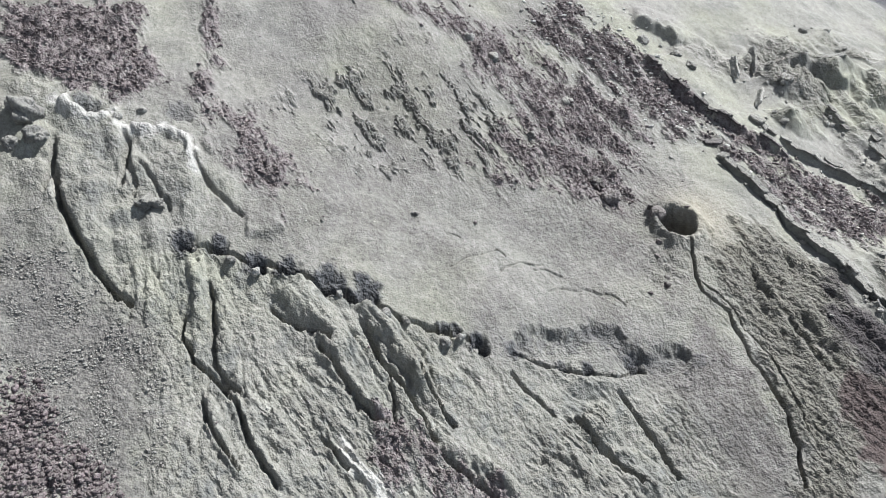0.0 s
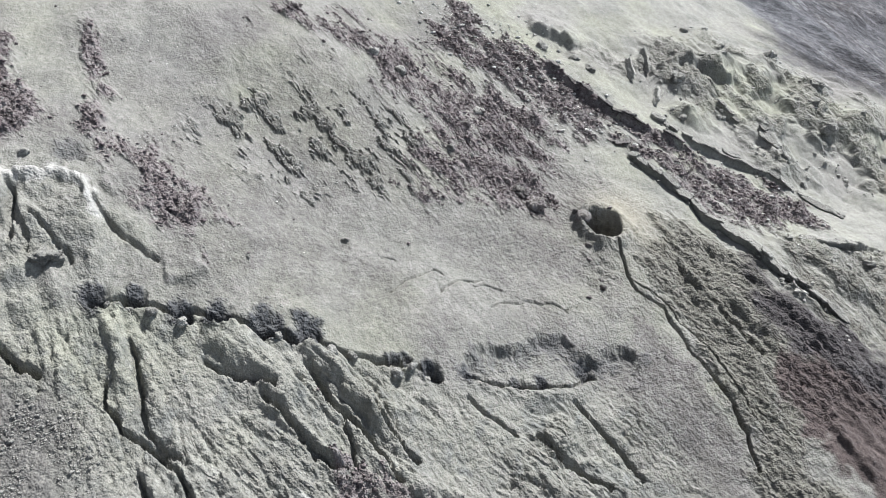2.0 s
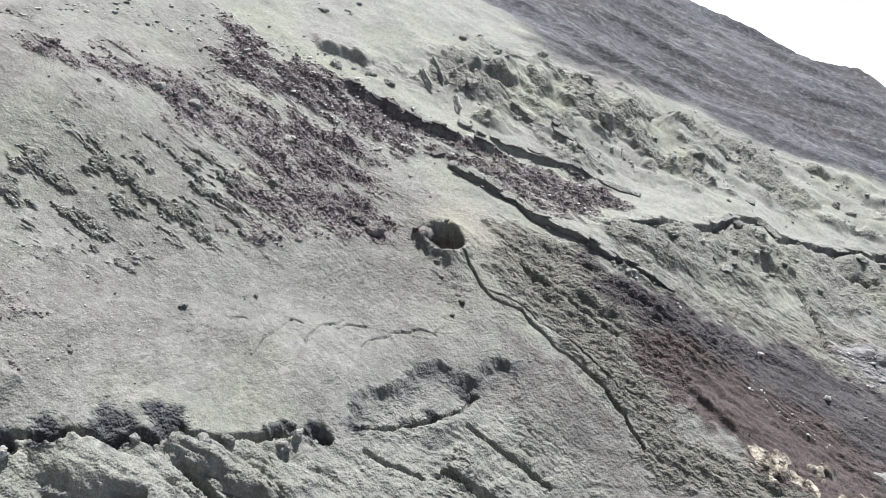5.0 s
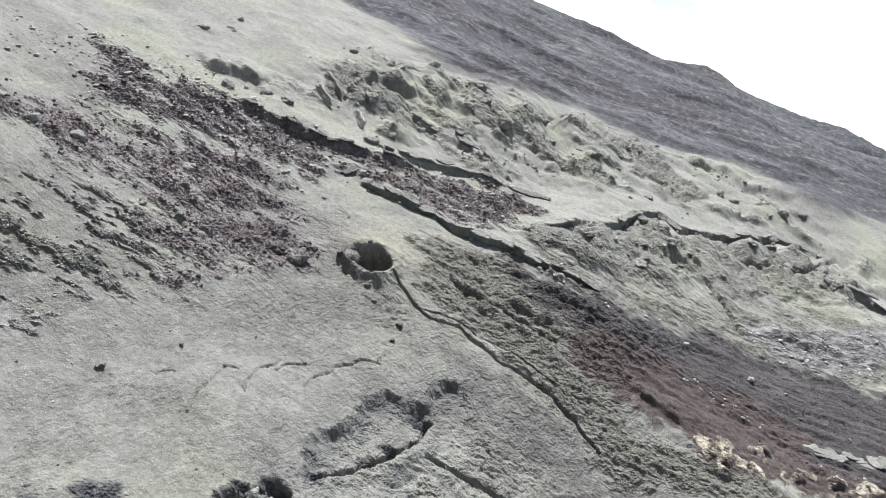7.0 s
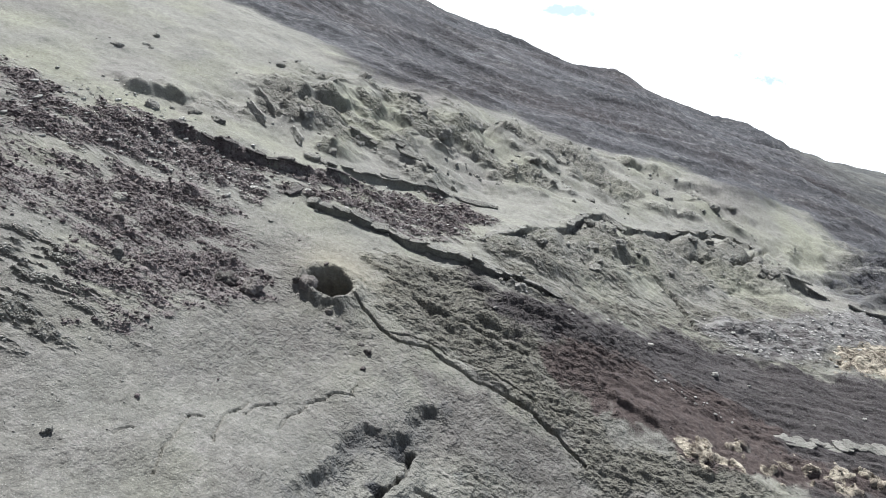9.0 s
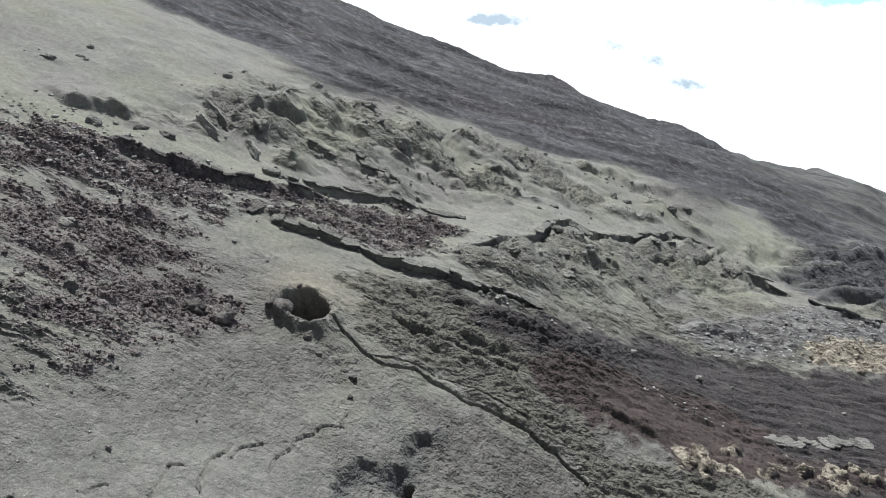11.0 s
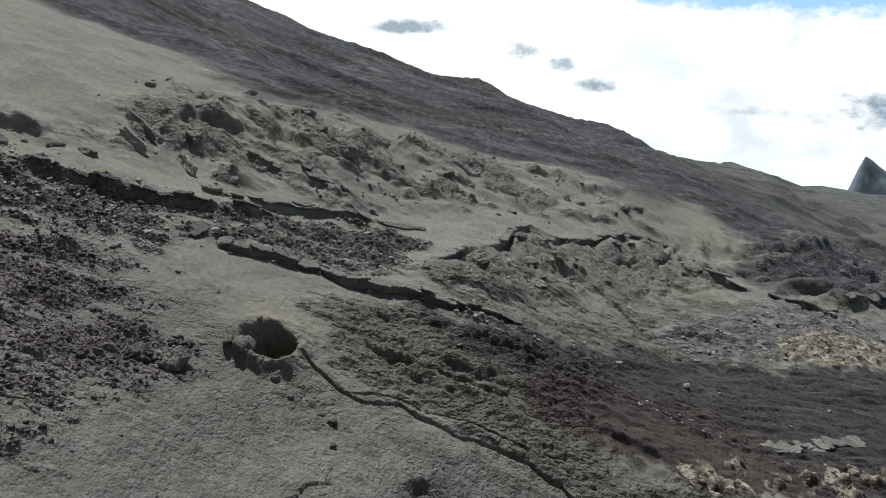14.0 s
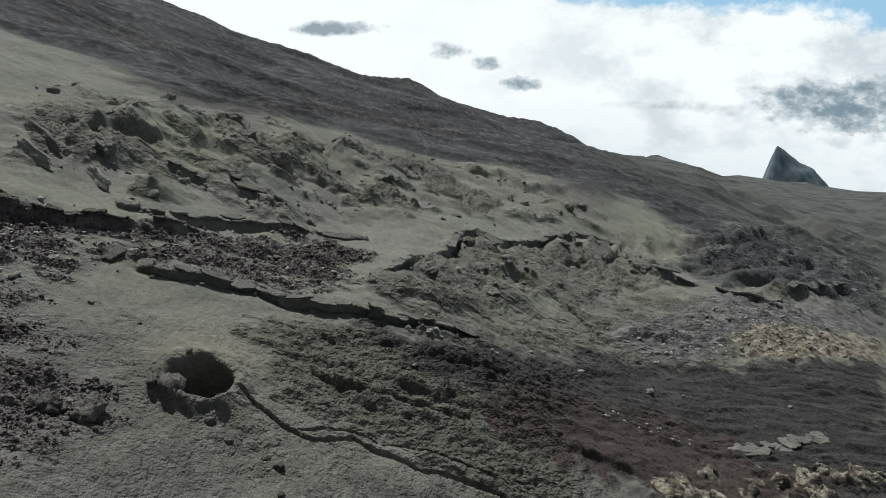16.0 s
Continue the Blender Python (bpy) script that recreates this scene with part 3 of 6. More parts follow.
def masks(x, y):
    """Where each kind of ground lies, 0 to 1."""
    m = {}
    # ragged edges, drawn out downhill
    wx, wy = x + 1.3 * fractal(x * 0.3, y * 0.3, 5, 101, 0.6), y + 1.1 * fractal(x * 0.3, y * 0.3, 5, 102, 0.6)
    drift = fractal(x * 0.22, (y - 0.2 * x) * 0.6, 6, 103, 0.65)
    rub = np.zeros(x.shape)
    for name, soft, k in (("rubble_a", 3.0, 0.82), ("rubble_b", 3.0, 0.66), ("rubble_c", 1.8, 0.8), ("rubble_d", 1.2, 0.8), ("rubble_e", 1.2, 1), ("rubble_f", 2.2, 0.8),
                          ("rubble_g", 0.9, 1), ("rubble_h", 0.9, 0.8)):
        rub = np.maximum(rub, k * inside(wx, wy, AREAS[name], soft))
    m["clump"] = inside(x, y, AREAS["clumps_a"], 2.5) * smooth(0.08, 0.34, fractal((x + 0.3 * y) * 0.42, (y - 0.3 * x) * 0.62, 5, 7, 0.65))
    ropy = np.maximum(inside(wx, wy, AREAS["ropes_dark"], 1.4), inside(wx, wy, AREAS["ropes_dark_b"], 1.0))
    m["clump"] = np.maximum(m["clump"], 0.6 * ropy * smooth(-0.25, 0.2, fractal(x * 0.5, (y - 0.4 * x) * 1.1, 4, 47, 0.6)))
    d, _, a = line_field(x, y, LINES["dark_strip"], 4)
    rub = np.maximum(rub, smooth(1.5, 0.2, d + 0.8 * fractal(x * 0.7, y * 0.7, 3, 40)) * 0.6)
    d, side, _ = line_field(x, y, LINES["bank"], 3)
    rub = np.maximum(rub, 0.7 * smooth(1.3, 0.5, np.abs(d * side + 0.5) + 0.4 * fractal(x * 0.9, y * 0.9, 3, 45)))
    m["rubble"] = smooth(0.12, 0.95, rub * 0.88 + 0.5 * drift) * smooth(0.0, 0.3, rub)
    m["mound"] = inside(x, y, AREAS["mound"], 1.5)
    m["cinder"] = np.maximum(inside(wx, wy, AREAS["cinder"], 1.8), np.maximum(inside(wx, wy, AREAS["cinder_b"], 1.6), np.maximum(inside(wx, wy, AREAS["cinder_c"], 1.4), inside(wx, wy, AREAS["cinder_d"], 2.0))))
    m["brown"] = np.maximum(inside(wx, wy, AREAS["brown"], 1.4), inside(x, y, AREAS["tan_a"], 0.9))
    m["tan"] = np.maximum(np.maximum(inside(x, y, AREAS["tan_a"], 0.9), inside(wx, wy, AREAS["tan_c"], 1.0)) * smooth(-0.02, 0.12, fractal(x * 0.5, y * 0.5, 3, 31)), inside(x, y, AREAS["tan_b"], 1.2))
    m["dark_flow"] = inside(x, y, AREAS["dark_flow"], 4.0)
    m["flow"] = inside(x, y, AREAS["gray_flow"], 2.0)
    # the dark flank beyond the ash
    edge = np.array(LINES["ash_edge"])
    lim = np.interp(x, edge[:, 0], edge[:, 1], left=48, right=84)
    lim = np.where(x > 66, 84 + (x - 66) * 1.3, np.where(x < -43, 49 - (x + 43) * 0.5, lim))
    m["far"] = smooth(-8, 8, y - lim + 7 * fractal(x * 0.06, y * 0.06, 3, 12))
    m["flank"] = np.maximum(m["far"], 0.8 * m["dark_flow"])
    m["far"] = np.maximum(m["flank"], 0.6 * inside(wx, wy, AREAS["ropy_flow"], 2.0))
    shore = np.interp(x, [20, 51, 57.5, 74, 86, 140], [190, 131, 100, 89, 92, 120])
    m["plain"] = smooth(-8, 12, y - shore + 10 * fractal(x * 0.04, y * 0.04, 3, 33)) * smooth(40, 70, x)
    m["below"] = smooth(-1.0, 3.0, x - np.interp(y, [-45, -34.8, -30, -25, -20.2, -16.3, -13, -9, -6.5, -2], [-7, -4.5, -2.2, 0.3, 3.1, 4.6, 5.9, 6.9, 7.4, 12])) * smooth(-4, -7, y)
    m["clods"] = inside(wx, wy, AREAS["clods"], 1.2)
    m["below"] = m["below"] * (1 - m["clods"])
    m["hummock"] = inside(x, y, [(-22, 14), (-12, 20), (-4, 22), (4, 27), (9, 30), (20, 42), (34, 50), (20, 57), (4, 52), (-10, 44), (-18, 36)], 5.0)
    m["lumps"] = inside(x, y, AREAS["front_lumps"], 1.5)
    m["crust"] = np.maximum(np.maximum(inside(wx, wy, AREAS["crust"], 1.8), inside(wx, wy, AREAS["crust_low"], 1.0)), inside(wx, wy, AREAS["apron"], 2.5) * (0.72 + 0.6 * drift))
    # whole hummocks darkened: olive rock, with the shade of their fronts painted in
    m["knob"] = np.zeros(x.shape)
    for a, b, wide in HUMMOCKS:
        k = np.nonzero((np.abs(x - a) < 2.2 * wide) & (np.abs(y - b) < 2.2 * wide))
        px, py = x[k], y[k]
        d = np.hypot(px - a, (py - b) * 0.85) / wide + 0.5 * fractal(px * 0.55, py * 0.55, 4, 110, 0.6)
        m["knob"][k] = np.maximum(m["knob"][k], smooth(1.25, 0.35, d) * min(wide, 1.6) / 1.6)
    m["patch"] = np.maximum(np.maximum(np.maximum(m["clump"] * 0.5, m["knob"] * 0.75), np.maximum(m["lumps"] * 0.6, m["dark_flow"] * 0.7)), m["hummock"] * 0.65 * smooth(-0.05, 0.18, fractal(x * 0.09, y * 0.12, 4, 35)))
    m["worn"] = np.maximum(np.maximum(m["below"], m["mound"] * 0.8), 0.3 * m["clods"])
    m["dull"] = np.maximum(0.6 * inside(wx, wy, AREAS["dull"], 3.0), smooth(10, -4, y) * (0.45 + 0.6 * fractal(x * 0.16, y * 0.2, 3, 104)))
    m["dull"] = np.maximum(m["dull"], np.maximum(m["clods"] * 0.8, 0.75 * np.maximum(inside(wx, wy, AREAS["dull_b"], 3.0), np.maximum(inside(wx, wy, AREAS["dull_c"], 2.0), np.maximum(1.33 * inside(wx, wy, AREAS["dull_d"], 1.2), np.maximum(1.2 * inside(wx, wy, AREAS["dull_e"], 1.5), np.maximum(inside(wx, wy, AREAS["dull_f"], 2.5), 0.75 * inside(wx, wy, AREAS["dull_g"], 2.0))))))))
    m["dull"] = np.minimum(m["dull"], 1.0)
    clean = 1 - 0.9 * inside(x, y, AREAS["clean_ash"], 1.5)
    for name in ("patch", "crust", "lumps", "hummock", "knob", "dull", "clump"):
        m[name] = m[name] * clean
    m["white"] = np.zeros(x.shape)
    for name in ("levee_l", "levee_m", "pale_levee"):
        d, _, _ = line_field(x, y, LINES[name], 2)
        m["white"] = np.maximum(m["white"], smooth(0.6, 0.1, d + 0.6 * fractal(x * 1.2, y * 1.2, 3, 46)) * 0.4)
    # soot and painted-in inner shade of the mouths, the vent and the alcove scarp
    soot_shade = np.zeros(x.shape)
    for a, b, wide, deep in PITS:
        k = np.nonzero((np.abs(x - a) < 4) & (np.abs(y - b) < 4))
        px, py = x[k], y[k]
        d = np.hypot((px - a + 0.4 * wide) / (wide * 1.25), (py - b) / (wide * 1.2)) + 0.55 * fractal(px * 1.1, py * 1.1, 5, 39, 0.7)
        soot_shade[k] = np.maximum(soot_shade[k], smooth(1.15, 0.6, d) * min(1.0, deep / 1.2))
    soot_shade = np.maximum(soot_shade, smooth(1.5, 1.2, np.hypot(x - HOLE[0], y - HOLE[1])))
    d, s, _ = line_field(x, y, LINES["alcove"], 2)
    m["alcove"] = np.maximum(soot_shade, 0.5 * smooth(0.7, 0.2, np.abs(d * s + 0.25) + 0.9 * fractal(x * 1.3, y * 1.3, 4, 44, 0.65)))
    m["grit"] = np.exp(-((x - 4) ** 2 + (y + 1) ** 2) / (2 * 8.5 ** 2))
    m["grit"] = np.maximum(m["grit"], 1.6 * inside(x, y, AREAS["alcove_floor"], 0.6))
    m["sulphur"] = np.exp(-((x + 2.6) ** 2 + (y - 3.0) ** 2) / 7.0)
    return m


def terrain(x, y):
    """Height of the ground and its masks at plan places."""
    m = masks(x, y)
    z = base_height(x, y)
    r = np.hypot(x - 15, y + 10)
    fine = smooth(320, 120, r)
    # broad hummocks and ash grain
    z += (0.42 * fractal(x * 0.16, y * 0.16, 3, 3) + 0.10 * fractal(x * 0.42, y * 0.42, 2, 112) + 0.05 * fractal(x * 0.9, y * 0.9, 3, 4)) * (1 - 0.4 * m["far"])
    z += fine * (1 - m["rubble"]) * (0.018 + 0.03 * np.maximum(m["dull"], m["below"])) * (1.2 * fractal(x * 2.3, y * 2.3, 3, 5) + billow(x * 3.6, y * 3.6, 2, 6))
    def where(name, fn):
        """Adds relief only where a kind of ground lies."""
        k = np.nonzero(m[name] > 0.002)
        z[k] += m[name][k] * fn(x[k], y[k])

    # clinker
    where("rubble", lambda x, y: (0.44 * billow(x * 0.55, y * 0.8, 5, 8, 0.62) - 0.26))
    where("clump", lambda x, y: 0.06 + 0.17 * billow(x * 0.8, y * 1.1, 5, 41, 0.65))
    where("mound", lambda x, y: 0.55 * billow(x * 0.3, y * 0.34, 4, 42, 0.5) - 0.2)
    where("cinder", lambda x, y: 0.05 * billow(x * 3.0, y * 3.0, 2, 9) + 0.30 * billow(x * 0.11, (y - 0.2 * x) * 0.6, 4, 34, 0.6) - 0.14)
    where("brown", lambda x, y: (0.25 * billow(x * 0.5, y * 0.9, 4, 10) - 0.15))
    where("tan", lambda x, y: (0.55 * billow(x * 0.4, y * 0.45, 4, 11) - 0.15))
    where("dark_flow", lambda x, y: 1.1 * billow(x * 0.07, (y - 0.3 * x) * 0.2, 4, 38, 0.6) - 0.5)
    where("flow", lambda x, y: (0.35 * billow(x * 0.25, y * 0.3, 4, 13) - 0.1))
    where("knob", lambda x, y: 0.25 + 0.25 * billow(x * 0.6, y * 0.75, 4, 111, 0.62))
    # ash-draped hummocks of old flow
    where("hummock", lambda x, y: (1.0 * billow(x * 0.10, y * 0.13, 3, 14, 0.45) - 0.36 + 0.4 * smooth(-0.05, 0.22, fractal(x * 0.09, y * 0.12, 4, 35)) * (billow(x * 0.55, y * 0.7, 5, 15, 0.65) - 0.3)))
    where("lumps", lambda x, y: (0.9 * billow(x * 0.13, y * 0.16, 2, 16, 0.42) - 0.5 + 0.28 * billow(x * 0.4, y * 0.46, 5, 17, 0.65)))
    where("crust", lambda x, y: (0.24 * billow(x * 0.14, (y - 0.2 * x + 0.5 * fractal(x * 0.3, y * 0.3, 2, 104)) * 0.6, 4, 18, 0.6) - 0.14 + 0.19 * billow(x * 1.0, y * 1.2, 3, 19, 0.65) - 0.12))
    def ropes(x, y):
        """Long rounded lobes parted by narrow cracks, with ropes and lumps on them."""
        v = y - 0.42 * smooth(-37, -28, y) * (x - 4) + 0.9 * fractal(x * 0.17, y * 0.17, 3, 28)
        n = perlin(x * 0.10 + 3.1, v * 0.42, 20)
        out = 0.30 * np.abs(n) ** 0.75 - 0.1 - 0.14 * smooth(0.045, 0.0, np.abs(n)) * smooth(-0.2, 0.2, fractal(x * 0.2, y * 0.2, 2, 105))
        n = perlin(x * 0.28, v * 1.05, 29)
        ropy = 0.5 + 1.3 * smooth(-0.05, 0.25, fractal(x * 0.16, y * 0.16, 2, 106)) + 1.0 * np.exp(-(((y + 34) / 2.6) ** 2)) * smooth(-1, 2, x)
        out = out + ropy * (0.16 * np.abs(n) ** 0.7 - 0.06 - 0.10 * smooth(0.06, 0.0, np.abs(n)))
        return out + 0.07 * ropy * billow(x * 0.7, v * 2.2, 3, 107, 0.7) + 0.10 * billow(x * 1.5, y * 1.7, 3, 43, 0.65) - 0.1

    # flow ribs that run downhill under the fissure
    where("below", ropes)
    # old flows of the far flank, drawn out downhill
    def m_plain(x, y):
        k = smooth(60, 120, x) * smooth(110, 180, y)
        return k * (9.0 * fractal(x * 0.012, y * 0.012, 5, 36) + 5.0 * smooth(0.15, 0.45, fractal(x * 0.02 + 3, y * 0.02, 2, 37)))

    def flank(x, y):
        u, v = 0.93 * x + 0.37 * y, 0.93 * y - 0.37 * x
        v = v + 5 * fractal(u * 0.02, v * 0.02, 3, 27)
        near = smooth(420, 200, np.hypot(x - 15, y + 10))
        back = 1 - np.minimum(np.abs(perlin(u * 0.009, v * 0.032, 22)) * 3.2, 1)
        rim = 1 - np.minimum(np.abs(perlin(u * 0.02, v * 0.085, 23)) * 3.0, 1)
        return m_plain(x, y) - 1.6 + 1.5 * fractal(u * 0.01, v * 0.03, 3, 25) + 2.0 * back ** 1.5 + near * (1.3 * rim ** 2 + 0.5 * billow(u * 0.05, v * 0.22, 4, 26, 0.6))

    where("flank", flank)

    flat_x, flat_y, flat_z = x.ravel(), y.ravel(), z.ravel()

    def at_line(name, reach):
        """The places near a line, with their distance, side and way along it."""
        pts = np.array(LINES[name])
        near = np.flatnonzero((flat_x > pts[:, 0].min() - reach) & (flat_x < pts[:, 0].max() + reach) & (flat_y > pts[:, 1].min() - reach) & (flat_y < pts[:, 1].max() + reach))
        px, py = flat_x[near], flat_y[near]
        return near, px, py, *line_field(px, py, LINES[name], reach + 1)

    def groove(name, wide, deep, fade=0.12):
        near, px, py, d, s, a = at_line(name, 2 * wide + 0.5)
        k = smooth(0, fade, a) * smooth(1.0, 1.0 - fade, a)
        w = wide * (1.0 + 0.5 * fractal(px * 0.7, py * 0.7, 2, 60))
        flat_z[near] -= deep * k * smooth(w * 1.1, w * 0.6, d)

    def ridge(name, wide, high, fade=0.15):
        near, px, py, d, s, a = at_line(name, wide + 0.5)
        k = smooth(0, fade, a) * smooth(1.0, 1.0 - fade, a)
        flat_z[near] += high * k * np.clip(1 - (d / wide) ** 2, 0, 1) * (1 + 0.3 * fractal(px * 1.1, py * 1.1, 2, 61))

    def step(name, high, edge, back, fade=0.12, side=1):
        """A bank: ground on one side of the line stands higher, and sinks back over some metres."""
        near, px, py, d, s, a = at_line(name, back + 0.5)
        k = smooth(0, fade, a) * smooth(1.0, 1.0 - fade, a)
        sd = d * s * side
        up = smooth(-edge, edge, sd) * np.clip(1 - np.maximum(sd, 0) / back, 0, 1)
        flat_z[near] += high * k * up * (0.8 + 0.5 * fractal(px * 0.5, py * 0.5, 2, 62))

    def tube(name, wide, high):
        """A rounded lava tongue with steep flanks, thinner towards its end, and lumps on its back."""
        near, px, py, d, s, a = at_line(name, wide + 0.5)
        w = wide * (1.05 - 0.25 * a) * (1 + 0.3 * fractal(px * 0.8, py * 0.8, 2, 118))
        k = (0.45 + 0.55 * smooth(0, 0.35, a)) * smooth(0, 0.05, a) * smooth(1.0, 0.85, a)
        flat_z[near] += high * k * np.clip(1 - (d / w) ** 2, 0, 1) ** 0.6 * (0.9 + 0.25 * fractal(px * 0.9, py * 0.9, 2, 119))

    for name, wide, high in (("tube_a", 0.65, 1.0), ("tube_b", 1.0, 0.9), ("tube_c", 0.55, 0.6), ("tube_d", 0.5, 0.45), ("tube_e", 0.55, 0.4), ("tube_f", 0.5, 0.4), ("tube_g", 0.5, 0.45),
                             ("tube_h", 0.5, 0.45), ("tube_i", 0.8, 0.4), ("tube_j", 0.5, 0.4), ("tube_k", 0.4, 0.25), ("tube_l", 0.4, 0.4), ("tube_m", 0.4, 0.4), ("pale_levee", 0.4, 0.4), ("front_ridge", 0.7, 0.8), ("levee_d", 1.2, 0.7)):
        tube(name, wide, high)
    # raised knobbly lower lip of the fissure
    for name in ("fissure", "fissure_b"):
        near, px, py, d, s, a = at_line(name, 2.5)
        flat_z[near] += smooth(0, 0.05, a) * smooth(1, 0.95, a) * 0.26 * np.exp(-(((d * s + 0.5) / 0.4) ** 2)) * (0.7 + 1.3 * fractal(px * 1.1, py * 1.1, 2, 120))
    # lumps of the flow front and of the dark mound
    for a, b, wide, high in LUMPS:
        near = np.flatnonzero((np.abs(flat_x - a) < 1.6 * wide) & (np.abs(flat_y - b) < 1.6 * wide))
        px, py = flat_x[near], flat_y[near]
        d = np.hypot(px - a, (py - b) * 0.9) / wide + 0.3 * fractal(px * 0.6, py * 0.6, 2, 121)
        flat_z[near] += 0.42 * high * np.clip(1 - d * d, 0, 1) ** 0.8 * (0.9 + 0.3 * billow(px * 0.7, py * 0.7, 2, 122))
    for name, wide, high in (("levee_hole", 0.45, 0.22), ("levee_a", 0.5, 0.35),
                             ("levee_b", 0.6, 0.3), ("levee_c", 0.9, 0.2), ("levee_g", 1.5, 0.8), ("levee_h", 1.2, 0.5), ("rib_a", 0.7, 0.3), ("rib_b", 0.8, 0.3), ("rib_c", 0.7, 0.25), ("levee_l", 0.4, 0.35), ("levee_m", 0.4, 0.35)):
        ridge(name, wide, high)
    step("fissure", 0.18, 0.3, 3.0)
    step("crack_e", 0.65, 0.14, 3.5)
    step("bank", 0.9, 0.3, 5.0)
    step("bank_b", 0.6, 0.2, 3.0)
    step("bank_c", 0.3, 0.15, 2.0, 0.05)
    step("front", 0.55, 0.22, 4.0)
    step("front_b", 0.8, 0.8, 9.0)
    step("overhang", 0.65, 0.2, 2.6, 0.3)
    step("crack_f", 0.35, 0.15, 2.0)
    step("crack_g", 0.35, 0.2, 1.8)
    step("levee_c", 0.5, 0.15, 6.0, 0.06)
    step("step_a", 1.1, 0.3, 4.0)
    step("step_b", 1.3, 0.3, 4.0)
    step("step_c", 0.6, 0.3, 3.0)
    step("hum_a", 0.7, 0.4, 4.0)
    step("crust_a", 0.45, 0.2, 2.5)
    step("crust_b", 0.35, 0.2, 2.0)
    step("crust_c", 0.35, 0.2, 2.0)
    step("line_up", 0.6, 0.5, 4.0)
    step("line_up2", 1.0, 0.6, 5.0)
    step("scarp_small", 0.45, 0.15, 2.5)
    for name, wide, deep in (("seam_a", 0.17, 0.81), ("seam_b", 0.16, 0.81), ("seam_c", 0.19, 1.01), ("seam_d", 0.16, 0.81), ("seam_e", 0.12, 0.54), ("seam_f", 0.14, 0.54), ("seam_g", 0.18, 0.81), ("seam_h", 0.16, 0.81), ("seam_i", 0.14, 0.68), ("seam_j", 0.14, 0.68), ("seam_k", 0.16, 0.68), ("seam_l", 0.16, 0.68), ("seam_m", 0.14, 0.54), ("seam_n", 0.12, 0.47), ("mound_a", 0.2, 0.5), ("mound_b", 0.14, 0.4), ("mound_c", 0.2, 0.6), ("front_edge", 0.25, 0.6), ("crack_left", 0.22, 1.5), ("crack_e", 0.15, 0.5), ("crack_hole", 0.13, 2.2), ("crack_side", 0.065, 1.1), ("groove_l", 0.19, 0.38), ("groove_m", 0.16, 0.34),
                             ("groove_o", 0.22, 0.51), ("groove_w", 0.3, 0.4), ("groove_y", 0.16, 0.3), ("groove_z", 0.3, 0.7), ("front", 0.3, 0.6), ("fissure", 0.17, 0.75), ("fissure_b", 0.15, 0.6)):
        groove(name, wide, deep, 0.06)
    for name in ("settle_a", "settle_b", "settle_c", "settle_d", "settle_e", "settle_f", "settle_g"):
        groove(name, 0.06, 0.4, 0.06)
    # knobs on the far crest
    for a, b, wide, high in ((-0.4, 171.5, 7, 2.2), (6.0, 168.0, 6, 1.0), (37.0, 162.0, 9, 2.0), (42.0, 160.0, 5, 1.2), (-42.0, 130.0, 8, 1.5), (146.0, 343.0, 20, 5.0), (162.0, 345.0, 12, 3.0)):
        flat_z += high * np.exp(-(((flat_x - a) / wide) ** 2) - ((flat_y - b) / wide) ** 2)
    # the alcove: a scalloped scarp, its floor climbing back to the slope below
    near, px, py, d, s, a = at_line("alcove", 4.5)
    sd = d * s + 0.35 * fractal(px * 0.9, py * 0.9, 2, 69)
    flat_z[near] -= smooth(0, 0.1, a) * smooth(1.0, 0.94, a) * 0.8 * smooth(0.34, -0.34, sd) * np.clip(1 + sd / 3.2, 0, 1) * (0.85 + 0.4 * fractal(px * 0.7, py * 0.7, 2, 70))
    # wrinkles of the ropy flow, drawn out along it
    near = np.flatnonzero((flat_x > 30) & (flat_x < 120) & (flat_y > 36) & (flat_y < 150))
    px, py = flat_x[near], flat_y[near]
    flat_z[near] += 0.9 * inside(px, py, AREAS["ropy_flow"], 3.0) * (billow((0.78 * px + 0.62 * py) * 0.12, (0.78 * py - 0.62 * px) * 0.42, 4, 131, 0.55) - 0.5)
    # mouths along the fissure: scooped into the upper slope, deepest under the lower lip
    for a, b, wide, deep in PITS:
        near = np.flatnonzero((np.abs(flat_x - a) < 2 * wide + 1) & (np.abs(flat_y - b) < 2 * wide + 1))
        px, py = flat_x[near] - a, flat_y[near] - b
        jx, jy = 0.35 * wide * fractal(flat_x[near] * 1.2, flat_y[near] * 1.2, 2, 63), 0.35 * wide * fractal(flat_x[near] * 1.2 + 9, flat_y[near] * 1.2, 2, 64)
        up, along = (-0.89 * px + 0.45 * py) / wide + jx / wide, (0.45 * px + 0.89 * py) / wide + jy / wide
        k = smooth(1.2, 0.45, np.abs(along)) * smooth(-0.66, -0.36, up)
        flat_z[near] -= 0.9 * deep * k * np.clip((1.35 - up) / 1.75, 0, 1) ** 1.3
    z = flat_z.reshape(x.shape)
    # the round vent with its built-up rim
    dx, dy = x - HOLE[0], y - HOLE[1]
    d = np.hypot(dx, dy) * (1 + 0.09 * fractal(dx * 0.9, dy * 0.9, 2, 65))
    z += 0.85 * np.exp(-((d / 3.2) ** 2)) + (0.52 - 0.2 * dy / (d + 0.1)) * np.exp(-(((d - 1.84) / 0.42) ** 2)) * (1 + 0.6 * fractal(x * 1.0, y * 1.0, 3, 66) + 0.3 * (billow(x * 0.9, y * 0.9, 2, 123) - 0.5))
    z -= 7.0 * smooth(1.52, 1.1, d)
